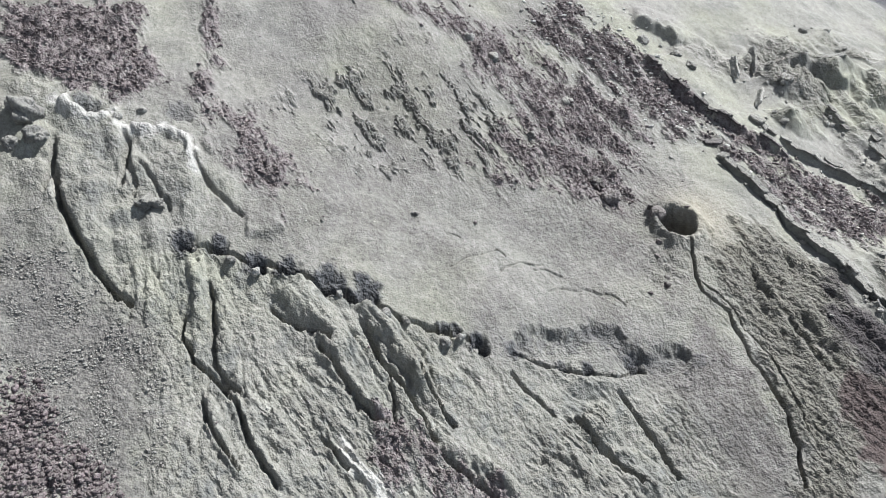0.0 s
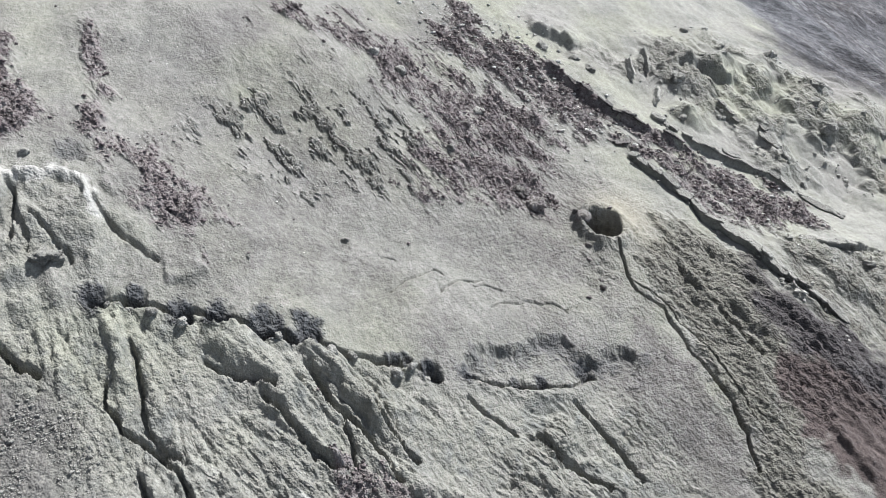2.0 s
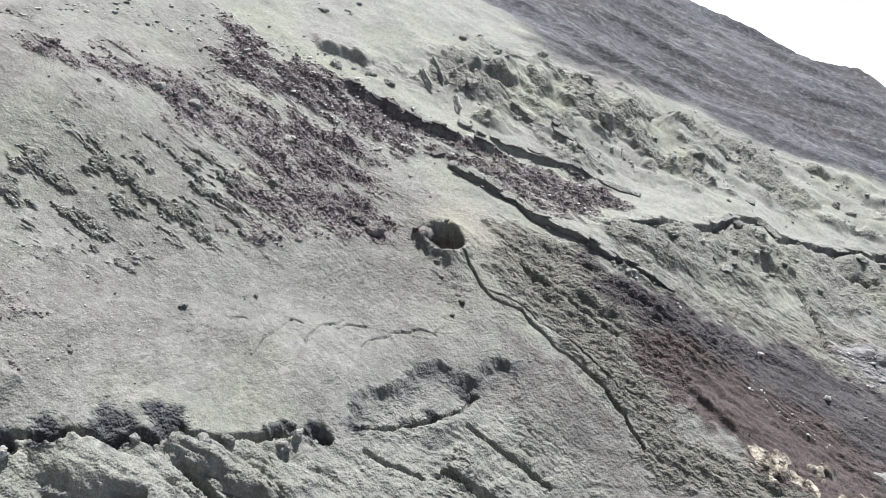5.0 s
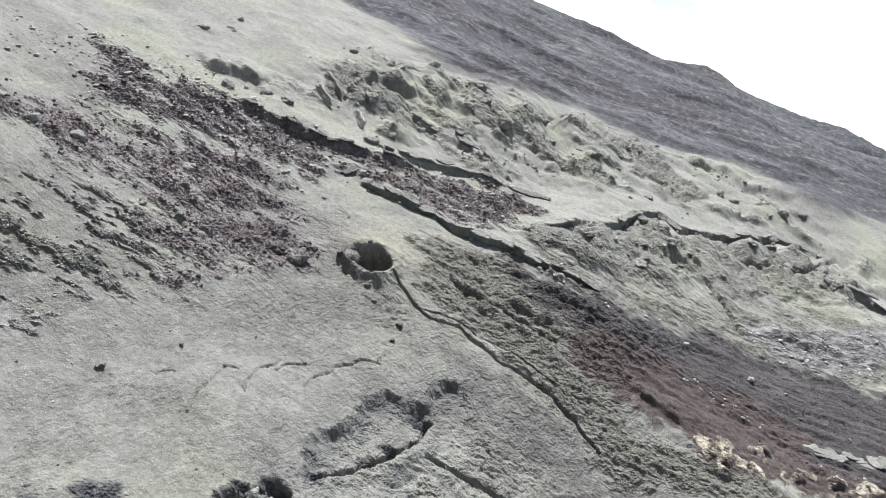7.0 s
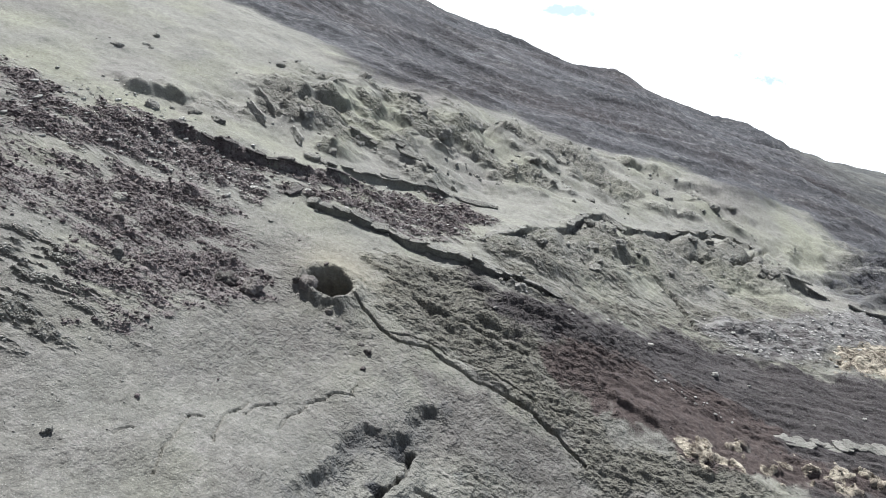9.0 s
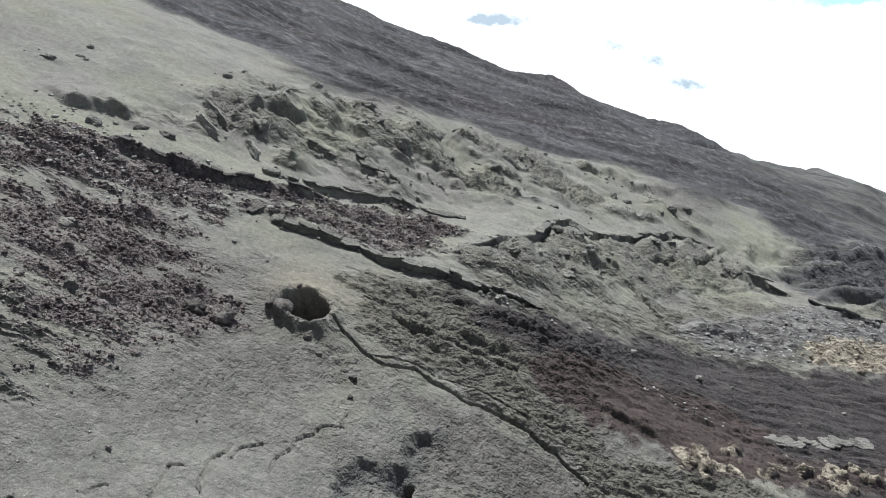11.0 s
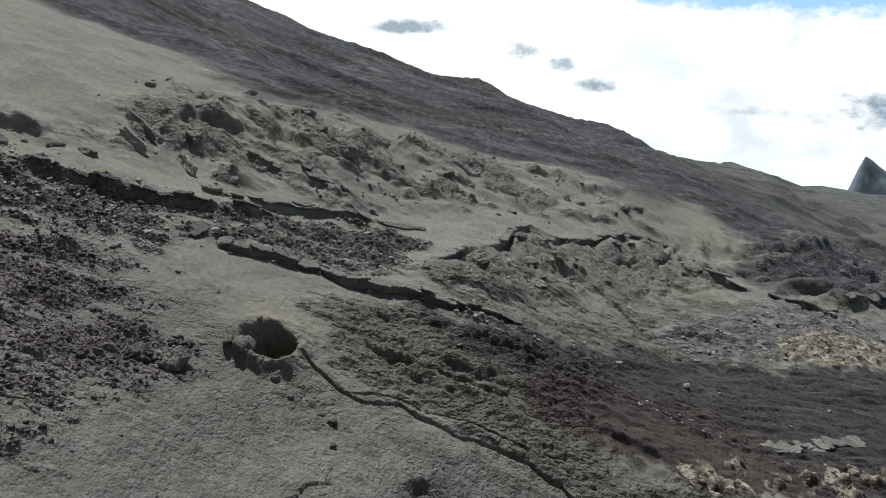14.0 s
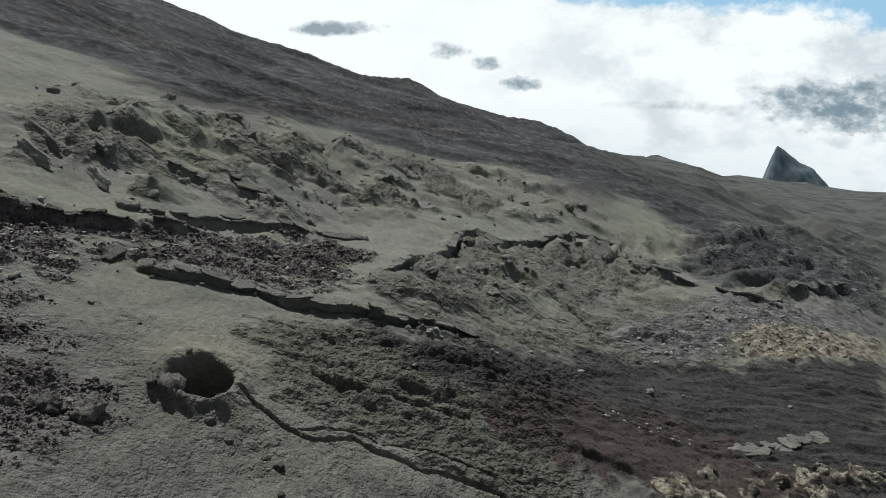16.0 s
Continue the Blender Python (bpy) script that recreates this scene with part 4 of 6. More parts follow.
    # slumped, lumpy ground in front of it
    z += 0.4 * np.exp(-(((x - 0.1) / 2.0) ** 2) - (((y + 1.9) / 1.2) ** 2)) * (billow(x * 0.6, y * 0.6, 4, 67, 0.5) - 0.5)
    return z, m


def axis(stretches, low, high):
    """Grid lines: stretches of (end, spacing) after a start, then wider and wider outwards; each way a slow rate and the distance where a fast one takes over."""
    core = [stretches[0]]
    for end, fine in stretches[1:]:
        core += list(np.linspace(core[-1], end, int(round((end - core[-1]) / fine)) + 1))[1:]
    out = [core]
    for way, (slow, until) in ((1, high), (-1, low)):
        at = start = core[-1] if way > 0 else core[0]
        s, row = abs(core[-1] - core[-2]) if way > 0 else abs(core[1] - core[0]), []
        while abs(at) < 5000:
            s *= slow if abs(at - start) < until else 1.09
            at += way * s
            row.append(at)
        out.append(row)
    return np.array(out[2][::-1] + out[0] + out[1])


def sheet(name, gx, gy, z, material):
    """A ground sheet on a grid of plan lines."""
    nx, ny = len(gx), len(gy)
    co = np.stack([np.broadcast_to(gx, (ny, nx)), np.broadcast_to(gy[:, None], (ny, nx)), z], -1).reshape(-1, 3)
    i = (np.arange(ny - 1)[:, None] * nx + np.arange(nx - 1)).ravel()
    quads = np.stack([i, i + 1, i + nx + 1, i + nx], 1).astype(np.int32)
    me = bpy.data.meshes.new(name)
    me.vertices.add(len(co))
    me.vertices.foreach_set("co", co.astype(np.float32).ravel())
    me.loops.add(quads.size)
    me.loops.foreach_set("vertex_index", quads.ravel())
    me.polygons.add(len(quads))
    me.polygons.foreach_set("loop_start", np.arange(0, quads.size, 4, dtype=np.int32))
    me.polygons.foreach_set("use_smooth", np.ones(len(quads), bool))
    me.update()
    me.materials.append(material)
    return new(name, me)


# ---------------------------------------------------------------- materials
def material(name):
    mat = bpy.data.materials.new(name)
    mat.use_nodes = True
    nt = mat.node_tree
    return mat, nt, nt.nodes["Principled BSDF"]


def node(nt, kind, links=(), **values):
    n = nt.nodes.new(kind)
    for key, v in values.items():
        if key in ("operation", "blend_type", "data_type", "attribute_name", "noise_type", "feature", "distance", "clamp"):
            setattr(n, key, v)
        else:
            n.inputs[key.replace("_", " ")].default_value = v
    for sock, src in links:
        nt.links.new(src, n.inputs[sock])
    return n


def mix(nt, fac, a, b):
    """A blend of two colours; each may be a socket or a colour."""
    n = nt.nodes.new("ShaderNodeMix")
    n.data_type = "RGBA"
    for sock, v in ((n.inputs[0], fac), (n.inputs[6], a), (n.inputs[7], b)):
        if isinstance(v, (tuple, float, int)):
            sock.default_value = (*v, 1) if isinstance(v, tuple) else v
        else:
            nt.links.new(v, sock)
    return n.outputs[2]


def ramp(nt, src, a, b):
    n = nt.nodes.new("ShaderNodeMapRange")
    n.inputs[1].default_value, n.inputs[2].default_value = a, b
    nt.links.new(src, n.inputs[0])
    return n.outputs[0]


def noise_at(nt, scale, detail=4, rough=0.55, stretch=None, turn=0.0):
    tc = nt.nodes.new("ShaderNodeNewGeometry")
    src = tc.outputs["Position"]
    if stretch:
        for key, value in (("Rotation", (0, 0, radians(turn))), ("Scale", stretch)):
            mp = nt.nodes.new("ShaderNodeMapping")
            mp.inputs[key].default_value = value
            nt.links.new(src, mp.inputs["Vector"])
            src = mp.outputs[0]
    n = nt.nodes.new("ShaderNodeTexNoise")
    n.inputs["Scale"].default_value, n.inputs["Detail"].default_value, n.inputs["Roughness"].default_value = scale, detail, rough
    nt.links.new(src, n.inputs["Vector"])
    return n.outputs["Fac"]


def maths(nt, op, a, b):
    n = nt.nodes.new("ShaderNodeMath")
    n.operation = op
    for k, v in enumerate((a, b)):
        if isinstance(v, (float, int)):
            n.inputs[k].default_value = v
        else:
            nt.links.new(v, n.inputs[k])
    return n.outputs[0]


def ground_material():
    mat, nt, bsdf = material("volcanic_ground")
    one, two, three, four, five = (nt.nodes.new("ShaderNodeAttribute") for _ in range(5))
    one.attribute_name, two.attribute_name, three.attribute_name, four.attribute_name, five.attribute_name = "kinds_a", "kinds_b", "kinds_c", "kinds_d", "kinds_e"
    sep = []
    for n in (one, two, three, four, five):
        s = nt.nodes.new("ShaderNodeSeparateColor")
        nt.links.new(n.outputs["Color"], s.inputs[0])
        sep.append(s.outputs)
    rub, cin, bro = sep[0]
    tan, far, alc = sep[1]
    sul, flow, below = sep[2]
    dull, clods, clump = sep[3]
    gritty = sep[4][0]
    big, mid, fine, grit = noise_at(nt, 0.12, 4), noise_at(nt, 0.9, 5), noise_at(nt, 5.0, 5, 0.65), noise_at(nt, 26.0, 3, 0.7)
    ash = mix(nt, ramp(nt, big, 0.35, 0.68), ASH_A, ASH_B)
    ash = mix(nt, maths(nt, "MULTIPLY", ramp(nt, mid, 0.45, 0.75), 0.5), ash, ASH_C)
    ash = mix(nt, maths(nt, "MULTIPLY", ramp(nt, noise_at(nt, 0.28, 5, 0.6, (0.7, 1.2, 1)), 0.50, 0.66), 0.7), ash, ASH_DIM)
    ash = mix(nt, maths(nt, "MULTIPLY", ramp(nt, noise_at(nt, 0.075, 4, 0.55, (1, 1.3, 2)), 0.46, 0.62), 0.85), ash, ASH_GREEN)
    ash = mix(nt, maths(nt, "MULTIPLY", ramp(nt, noise_at(nt, 0.06, 4, 0.55, (1.4, 1, 3)), 0.52, 0.66), 0.75), ash, ASH_PINK)
    ash = mix(nt, maths(nt, "MULTIPLY", dull, 0.85), ash, mix(nt, ramp(nt, mid, 0.46, 0.74), ASH_DULL, ASH_PINK))
    speck = noise_at(nt, 13.0, 3, 0.75)
    ash = mix(nt, maths(nt, "MULTIPLY", ramp(nt, speck, 0.55, 0.70), 0.5), ash, ASH_PALE)
    ash = mix(nt, maths(nt, "MULTIPLY", ramp(nt, speck, 0.46, 0.32), 0.5), ash, ASH_DARK)
    ash = mix(nt, maths(nt, "MULTIPLY", ramp(nt, fine, 0.60, 0.72), 0.30), ash, ASH_DARK)
    ribs = noise_at(nt, 0.5, 6, 0.65, (0.45, 1.7, 1))
    worn = mix(nt, ramp(nt, ribs, 0.30, 0.44), WORN_DARK, ash)
    worn = mix(nt, 0.08, worn, FLOW_PALE)
    worn = mix(nt, ramp(nt, ribs, 0.58, 0.70), worn, FLOW_PALE)
    worn = mix(nt, 0.25, worn, ASH_GREEN)
    worn = mix(nt, maths(nt, "MULTIPLY", ramp(nt, mid, 0.45, 0.33), 0.6), worn, WORN_BLUE)
    worn = mix(nt, maths(nt, "MULTIPLY", ramp(nt, noise_at(nt, 0.38, 5, 0.6, (0.7, 1.2, 1), -20), 0.55, 0.63), 0.5), worn, mix(nt, ramp(nt, fine, 0.4, 0.6), WORN_PATCH, WORN_BLUE))
    worn = mix(nt, maths(nt, "MULTIPLY", ramp(nt, speck, 0.50, 0.36), 0.6), worn, WORN_DARK)
    col = mix(nt, maths(nt, "MULTIPLY", below, 0.9), ash, worn)
    cru = maths(nt, "ADD", one.outputs["Alpha"], maths(nt, "MULTIPLY", three.outputs["Alpha"], 0.8))
    cru = ramp(nt, maths(nt, "ADD", cru, maths(nt, "MULTIPLY", maths(nt, "SUBTRACT", mid, 0.5), 0.8)), 0.2, 0.8)
    col = mix(nt, cru, col, mix(nt, ramp(nt, fine, 0.34, 0.56), CRUST_DARK, mix(nt, ramp(nt, mid, 0.5, 0.7), CRUST_OLIVE, CRUST_PALE)))
    clink = mix(nt, ramp(nt, mid, 0.35, 0.68), CLINKER_A, CLINKER_B)
    clink = mix(nt, ramp(nt, fine, 0.55, 0.75), clink, CLINKER_C)
    clink = mix(nt, maths(nt, "MULTIPLY", ramp(nt, noise_at(nt, 2.2, 3, 0.6), 0.52, 0.64), 0.5), clink, ASH_C)
    edge = ramp(nt, maths(nt, "ADD", rub, maths(nt, "MULTIPLY", maths(nt, "ADD", fine, maths(nt, "SUBTRACT", maths(nt, "MULTIPLY", mid, 0.7), 0.85)), 1.5)), 0.12, 0.68)
    col = mix(nt, edge, col, clink)
    cinder = mix(nt, ramp(nt, fine, 0.4, 0.7), CINDER_A, CINDER_B)
    cinder = mix(nt, ramp(nt, grit, 0.64, 0.72), cinder, ASH_B)
    drawn = noise_at(nt, 0.6, 7, 0.68, (0.2, 1.5, 1), -12)
    cinder = mix(nt, maths(nt, "MULTIPLY", ramp(nt, drawn, 0.52, 0.68), 0.55), cinder, CINDER_GREY)
    col = mix(nt, ramp(nt, maths(nt, "ADD", cin, maths(nt, "MULTIPLY", maths(nt, "SUBTRACT", mid, 0.5), 0.9)), 0.25, 0.8), col, cinder)
    col = mix(nt, ramp(nt, maths(nt, "ADD", bro, maths(nt, "MULTIPLY", maths(nt, "SUBTRACT", mid, 0.5), 0.9)), 0.3, 0.7), col, mix(nt, ramp(nt, fine, 0.4, 0.7), BROWN_A, BROWN_B))
    col = mix(nt, ramp(nt, flow, 0.3, 0.9), col, mix(nt, ramp(nt, mid, 0.35, 0.65), FLOW_GREY, CINDER_B))
    col = mix(nt, ramp(nt, maths(nt, "ADD", tan, maths(nt, "MULTIPLY", maths(nt, "SUBTRACT", mid, 0.5), 1.2)), 0.35, 0.6), col, mix(nt, ramp(nt, maths(nt, "ADD", maths(nt, "MULTIPLY", mid, 0.6), maths(nt, "MULTIPLY", fine, 0.4)), 0.42, 0.58), TAN_A, TAN_B))
    wide = noise_at(nt, 0.020, 5, 0.6, (0.5, 1.8, 1), -22)
    streak = noise_at(nt, 0.07, 9, 0.66, (0.55, 1.3, 1), -22)
    farcol = mix(nt, ramp(nt, streak, 0.42, 0.62), FAR_A, FAR_B)
    farcol = mix(nt, ramp(nt, wide, 0.44, 0.60), farcol, mix(nt, ramp(nt, fine, 0.4, 0.6), FAR_RED, FAR_A))
    farcol = mix(nt, maths(nt, "MULTIPLY", ramp(nt, mid, 0.5, 0.7), 0.35), farcol, FAR_C)
    farcol = mix(nt, maths(nt, "MULTIPLY", ramp(nt, noise_at(nt, 0.2, 7, 0.66, (0.4, 1.5, 1), -22), 0.60, 0.68), 0.6), farcol, FAR_C)
    col = mix(nt, ramp(nt, maths(nt, "ADD", far, maths(nt, "MULTIPLY", maths(nt, "SUBTRACT", mid, 0.5), 0.5)), 0.3, 0.7), col, farcol)
    col = mix(nt, two.outputs["Alpha"], col, mix(nt, ramp(nt, streak, 0.45, 0.6), PLAIN_A, PLAIN_B))
    # mouths and vent darkened: soot, with their inner shade put into the colour
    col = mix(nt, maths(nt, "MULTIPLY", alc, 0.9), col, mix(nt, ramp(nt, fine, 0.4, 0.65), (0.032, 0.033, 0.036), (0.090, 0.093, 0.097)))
    col = mix(nt, maths(nt, "MULTIPLY", sul, 0.22), col, (0.36, 0.31, 0.19))
    col = mix(nt, maths(nt, "MULTIPLY", ramp(nt, maths(nt, "ADD", clump, maths(nt, "MULTIPLY", maths(nt, "SUBTRACT", fine, 0.5), 1.6)), 0.2, 0.7), 0.8), col, mix(nt, ramp(nt, fine, 0.40, 0.62), CLUMP_DARK, CLUMP_BROWN))
    # brownish ash with small dark clods
    col = mix(nt, maths(nt, "MULTIPLY", clods, 0.75), col, mix(nt, ramp(nt, fine, 0.44, 0.60), CLOD_DARK, CLOD_BROWN))
    # bleached levees
    col = mix(nt, four.outputs["Alpha"], col, (0.50, 0.49, 0.46))
    # pale broken rims on the old flows
    rim = maths(nt, "ABSOLUTE", maths(nt, "SUBTRACT", noise_at(nt, 0.11, 6, 0.62, (0.25, 1.8, 1.2), -22), 0.53), 0.0)
    rims = maths(nt, "MULTIPLY", ramp(nt, rim, 0.028, 0.004), maths(nt, "MULTIPLY", maths(nt, "MAXIMUM", maths(nt, "MULTIPLY", far, 0.3), three.outputs["Alpha"]), ramp(nt, mid, 0.4, 0.6)))
    col = mix(nt, maths(nt, "MULTIPLY", rims, 0.75), col, FLOW_PALE)
    # light and dark grains
    grains = nt.nodes.new("ShaderNodeHueSaturation")
    nt.links.new(col, grains.inputs["Color"])
    far_grain = noise_at(nt, 2.6, 4, 0.7)
    value = maths(nt, "ADD", maths(nt, "MULTIPLY", ramp(nt, grit, 0.30, 0.70), 0.35), maths(nt, "MULTIPLY", ramp(nt, far_grain, 0.30, 0.70), 0.45))
    nt.links.new(maths(nt, "ADD", value, 0.58), grains.inputs["Value"])
    nt.links.new(grains.outputs[0], bsdf.inputs["Base Color"])
    bsdf.inputs["Roughness"].default_value = 0.95
    bsdf.inputs["Specular IOR Level"].default_value = 0.15
    coarse = noise_at(nt, 2.0, 2, 0.5)
    clod, pebble = noise_at(nt, 5.5, 1.5, 0.5), noise_at(nt, 13.0, 1, 0.5)
    # ropes and blocks of the old flows
    ropes_far = noise_at(nt, 0.30, 6, 0.62, (0.65, 1.2, 1.0), -22)
    old = maths(nt, "MINIMUM", maths(nt, "ADD", maths(nt, "ADD", far, two.outputs["Alpha"]), maths(nt, "ADD", three.outputs["Alpha"], flow)), 1.0)
    rough = maths(nt, "MINIMUM", maths(nt, "ADD", maths(nt, "ADD", maths(nt, "MULTIPLY", rub, 1.3), maths(nt, "ADD", maths(nt, "MULTIPLY", below, 0.36), maths(nt, "MULTIPLY", three.outputs["Alpha"], 0.8))), maths(nt, "ADD", maths(nt, "MULTIPLY", cru, 1.1), maths(nt, "ADD", maths(nt, "ADD", maths(nt, "MULTIPLY", dull, 0.75), alc), maths(nt, "MULTIPLY", cin, 0.6)))), 1.5)
    stones = []
    for scale in (3.4, 8.5):
        v = nt.nodes.new("ShaderNodeTexVoronoi")
        v.inputs["Scale"].default_value = scale
        v.inputs["Randomness"].default_value = 1.0
        nt.links.new(nt.nodes.new("ShaderNodeNewGeometry").outputs["Position"], v.inputs["Vector"])
        stones.append(maths(nt, "SUBTRACT", 1.0, v.outputs["Distance"]))
    rough = maths(nt, "ADD", rough, maths(nt, "MULTIPLY", gritty, 0.55))
    crumb = maths(nt, "ADD", maths(nt, "MULTIPLY", stones[0], 0.13), maths(nt, "MULTIPLY", stones[1], 0.07))
    crumb = maths(nt, "ADD", crumb, maths(nt, "MULTIPLY", clod, 0.16))
    crumb = maths(nt, "ADD", crumb, maths(nt, "MULTIPLY", coarse, 0.25))
    h = maths(nt, "MULTIPLY", crumb, rough)
    # ash: soft low swells, faint wind ripples and a fine grain
    soft = maths(nt, "ADD", maths(nt, "MULTIPLY", noise_at(nt, 1.1, 3, 0.5), 0.075), maths(nt, "MULTIPLY", noise_at(nt, 2.2, 2, 0.5, (0.9, 1.5, 1), 35), 0.022))
    soft = maths(nt, "ADD", soft, maths(nt, "ADD", maths(nt, "MULTIPLY", pebble, 0.030), maths(nt, "MULTIPLY", noise_at(nt, 24.0, 2, 0.6), 0.030)))
    h = maths(nt, "ADD", h, maths(nt, "ADD", soft, maths(nt, "MULTIPLY", stones[1], 0.026)))
    blocks = maths(nt, "ADD", maths(nt, "MULTIPLY", ropes_far, 0.9), maths(nt, "MULTIPLY", noise_at(nt, 1.0, 5, 0.65, (0.7, 1.2, 1), -22), 0.45))
    h = maths(nt, "ADD", h, maths(nt, "MULTIPLY", blocks, old))
    # folds of the young lobes and ribs of the crust: round backs with narrow creases
    for scale, stretch, turn, mask, deep in ((1.0, (0.35, 1.5, 1), -20, below, 0.15), (2.6, (0.5, 1.4, 1), -20, below, 0.05), (0.9, (0.36, 1.4, 1), -10, cru, 0.42)):
        fold = maths(nt, "MINIMUM", maths(nt, "ABSOLUTE", maths(nt, "SUBTRACT", noise_at(nt, scale, 2, 0.5, stretch, turn), 0.5), 0.0), 0.12)
        h = maths(nt, "ADD", h, maths(nt, "MULTIPLY", maths(nt, "MULTIPLY", fold, deep * 3.0), mask))
    b = nt.nodes.new("ShaderNodeBump")
    b.inputs["Strength"].default_value, b.inputs["Distance"].default_value = 0.8, 0.80
    nt.links.new(h, b.inputs["Height"])
    nt.links.new(b.outputs[0], bsdf.inputs["Normal"])
    return mat


ASH_A, ASH_B, ASH_C = (0.184, 0.182, 0.159), (0.232, 0.228, 0.201), (0.208, 0.208, 0.189)
CLOD_DARK, CLOD_BROWN = (0.075, 0.072, 0.069), (0.150, 0.142, 0.129)
CLUMP_DARK, CLUMP_BROWN = (0.075, 0.073, 0.066), (0.155, 0.150, 0.130)
ASH_DULL = (0.084, 0.078, 0.073)
ASH_DIM = (0.131, 0.130, 0.119)
ASH_GREEN, ASH_PINK = (0.217, 0.220, 0.169), (0.178, 0.169, 0.158)
ASH_PALE, ASH_DARK = (0.348, 0.345, 0.309), (0.111, 0.111, 0.102)
FLOW_PALE = (0.300, 0.296, 0.268)
WORN_PATCH = (0.085, 0.091, 0.087)
WORN_DARK, WORN_BLUE = (0.108, 0.107, 0.100), (0.122, 0.127, 0.123)
CRUST_PALE = (0.160, 0.156, 0.133)
CRUST_DARK, CRUST_OLIVE = (0.074, 0.071, 0.062), (0.133, 0.129, 0.108)
CLINKER_A, CLINKER_B, CLINKER_C = (0.106, 0.091, 0.090), (0.178, 0.157, 0.152), (0.058, 0.050, 0.050)
CINDER_A, CINDER_B = (0.044, 0.040, 0.040), (0.078, 0.072, 0.071)
CINDER_GREY = (0.135, 0.128, 0.122)
BROWN_A, BROWN_B = (0.056, 0.045, 0.042), (0.095, 0.078, 0.072)
TAN_A, TAN_B = (0.085, 0.070, 0.056), (0.36, 0.328, 0.262)
FLOW_GREY = (0.205, 0.202, 0.194)
FAR_A, FAR_B, FAR_C = (0.054, 0.055, 0.059), (0.098, 0.099, 0.104), (0.20, 0.20, 0.207)
FAR_RED, PLAIN_A, PLAIN_B = (0.073, 0.063, 0.062), (0.119, 0.118, 0.109), (0.055, 0.056, 0.056)

# ---------------------------------------------------------------- the ground
gx = axis([-20.0, (-5.0, 0.14), (8.0, 0.075), (16.0, 0.09), (34.0, 0.14)], (1.012, 50), (1.0095, 110))
gy = axis([-42.0, (-38.0, 0.12), (-4.0, 0.085), (-2.2, 0.1), (2.0, 0.055), (8.0, 0.12), (11.2, 0.08), (22.0, 0.14)], (1.05, 20), (1.0085, 170))
X2, Y2 = np.meshgrid(gx, gy)
Z2, M2 = terrain(X2, Y2)
ground = sheet("ground", gx, gy, Z2, ground_material())
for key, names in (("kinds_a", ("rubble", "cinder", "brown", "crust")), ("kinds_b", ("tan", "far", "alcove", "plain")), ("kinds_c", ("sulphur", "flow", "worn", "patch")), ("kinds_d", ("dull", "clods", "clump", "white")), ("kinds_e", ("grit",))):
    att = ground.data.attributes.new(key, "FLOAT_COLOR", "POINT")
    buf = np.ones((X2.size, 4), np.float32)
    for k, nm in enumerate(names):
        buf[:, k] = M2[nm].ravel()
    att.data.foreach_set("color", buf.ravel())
tagged(ground, "grey ash slope of a volcano with cracks, vents and clinker", "ground", kind="structure")


# ---------------------------------------------------------------- distance
GAPS = [(-600, -555, 260, 42, 0.85), (63, -705, 150, 52, 0.85), (250, -765, 120, 45, 0.85), (-20, -655, 50, 24, 0.35), (492, -880, 120, 44, 0.85), (2090, -915, 290, 150, 0.9), (2330, -890, 300, 165, 0.9), (1950, -845, 180, 40, 0.5), (1534, -968, 260, 42, 0.4), (1079, -985, 230, 26, 0.2), (2163, -1083, 90, 40, 0.3)]


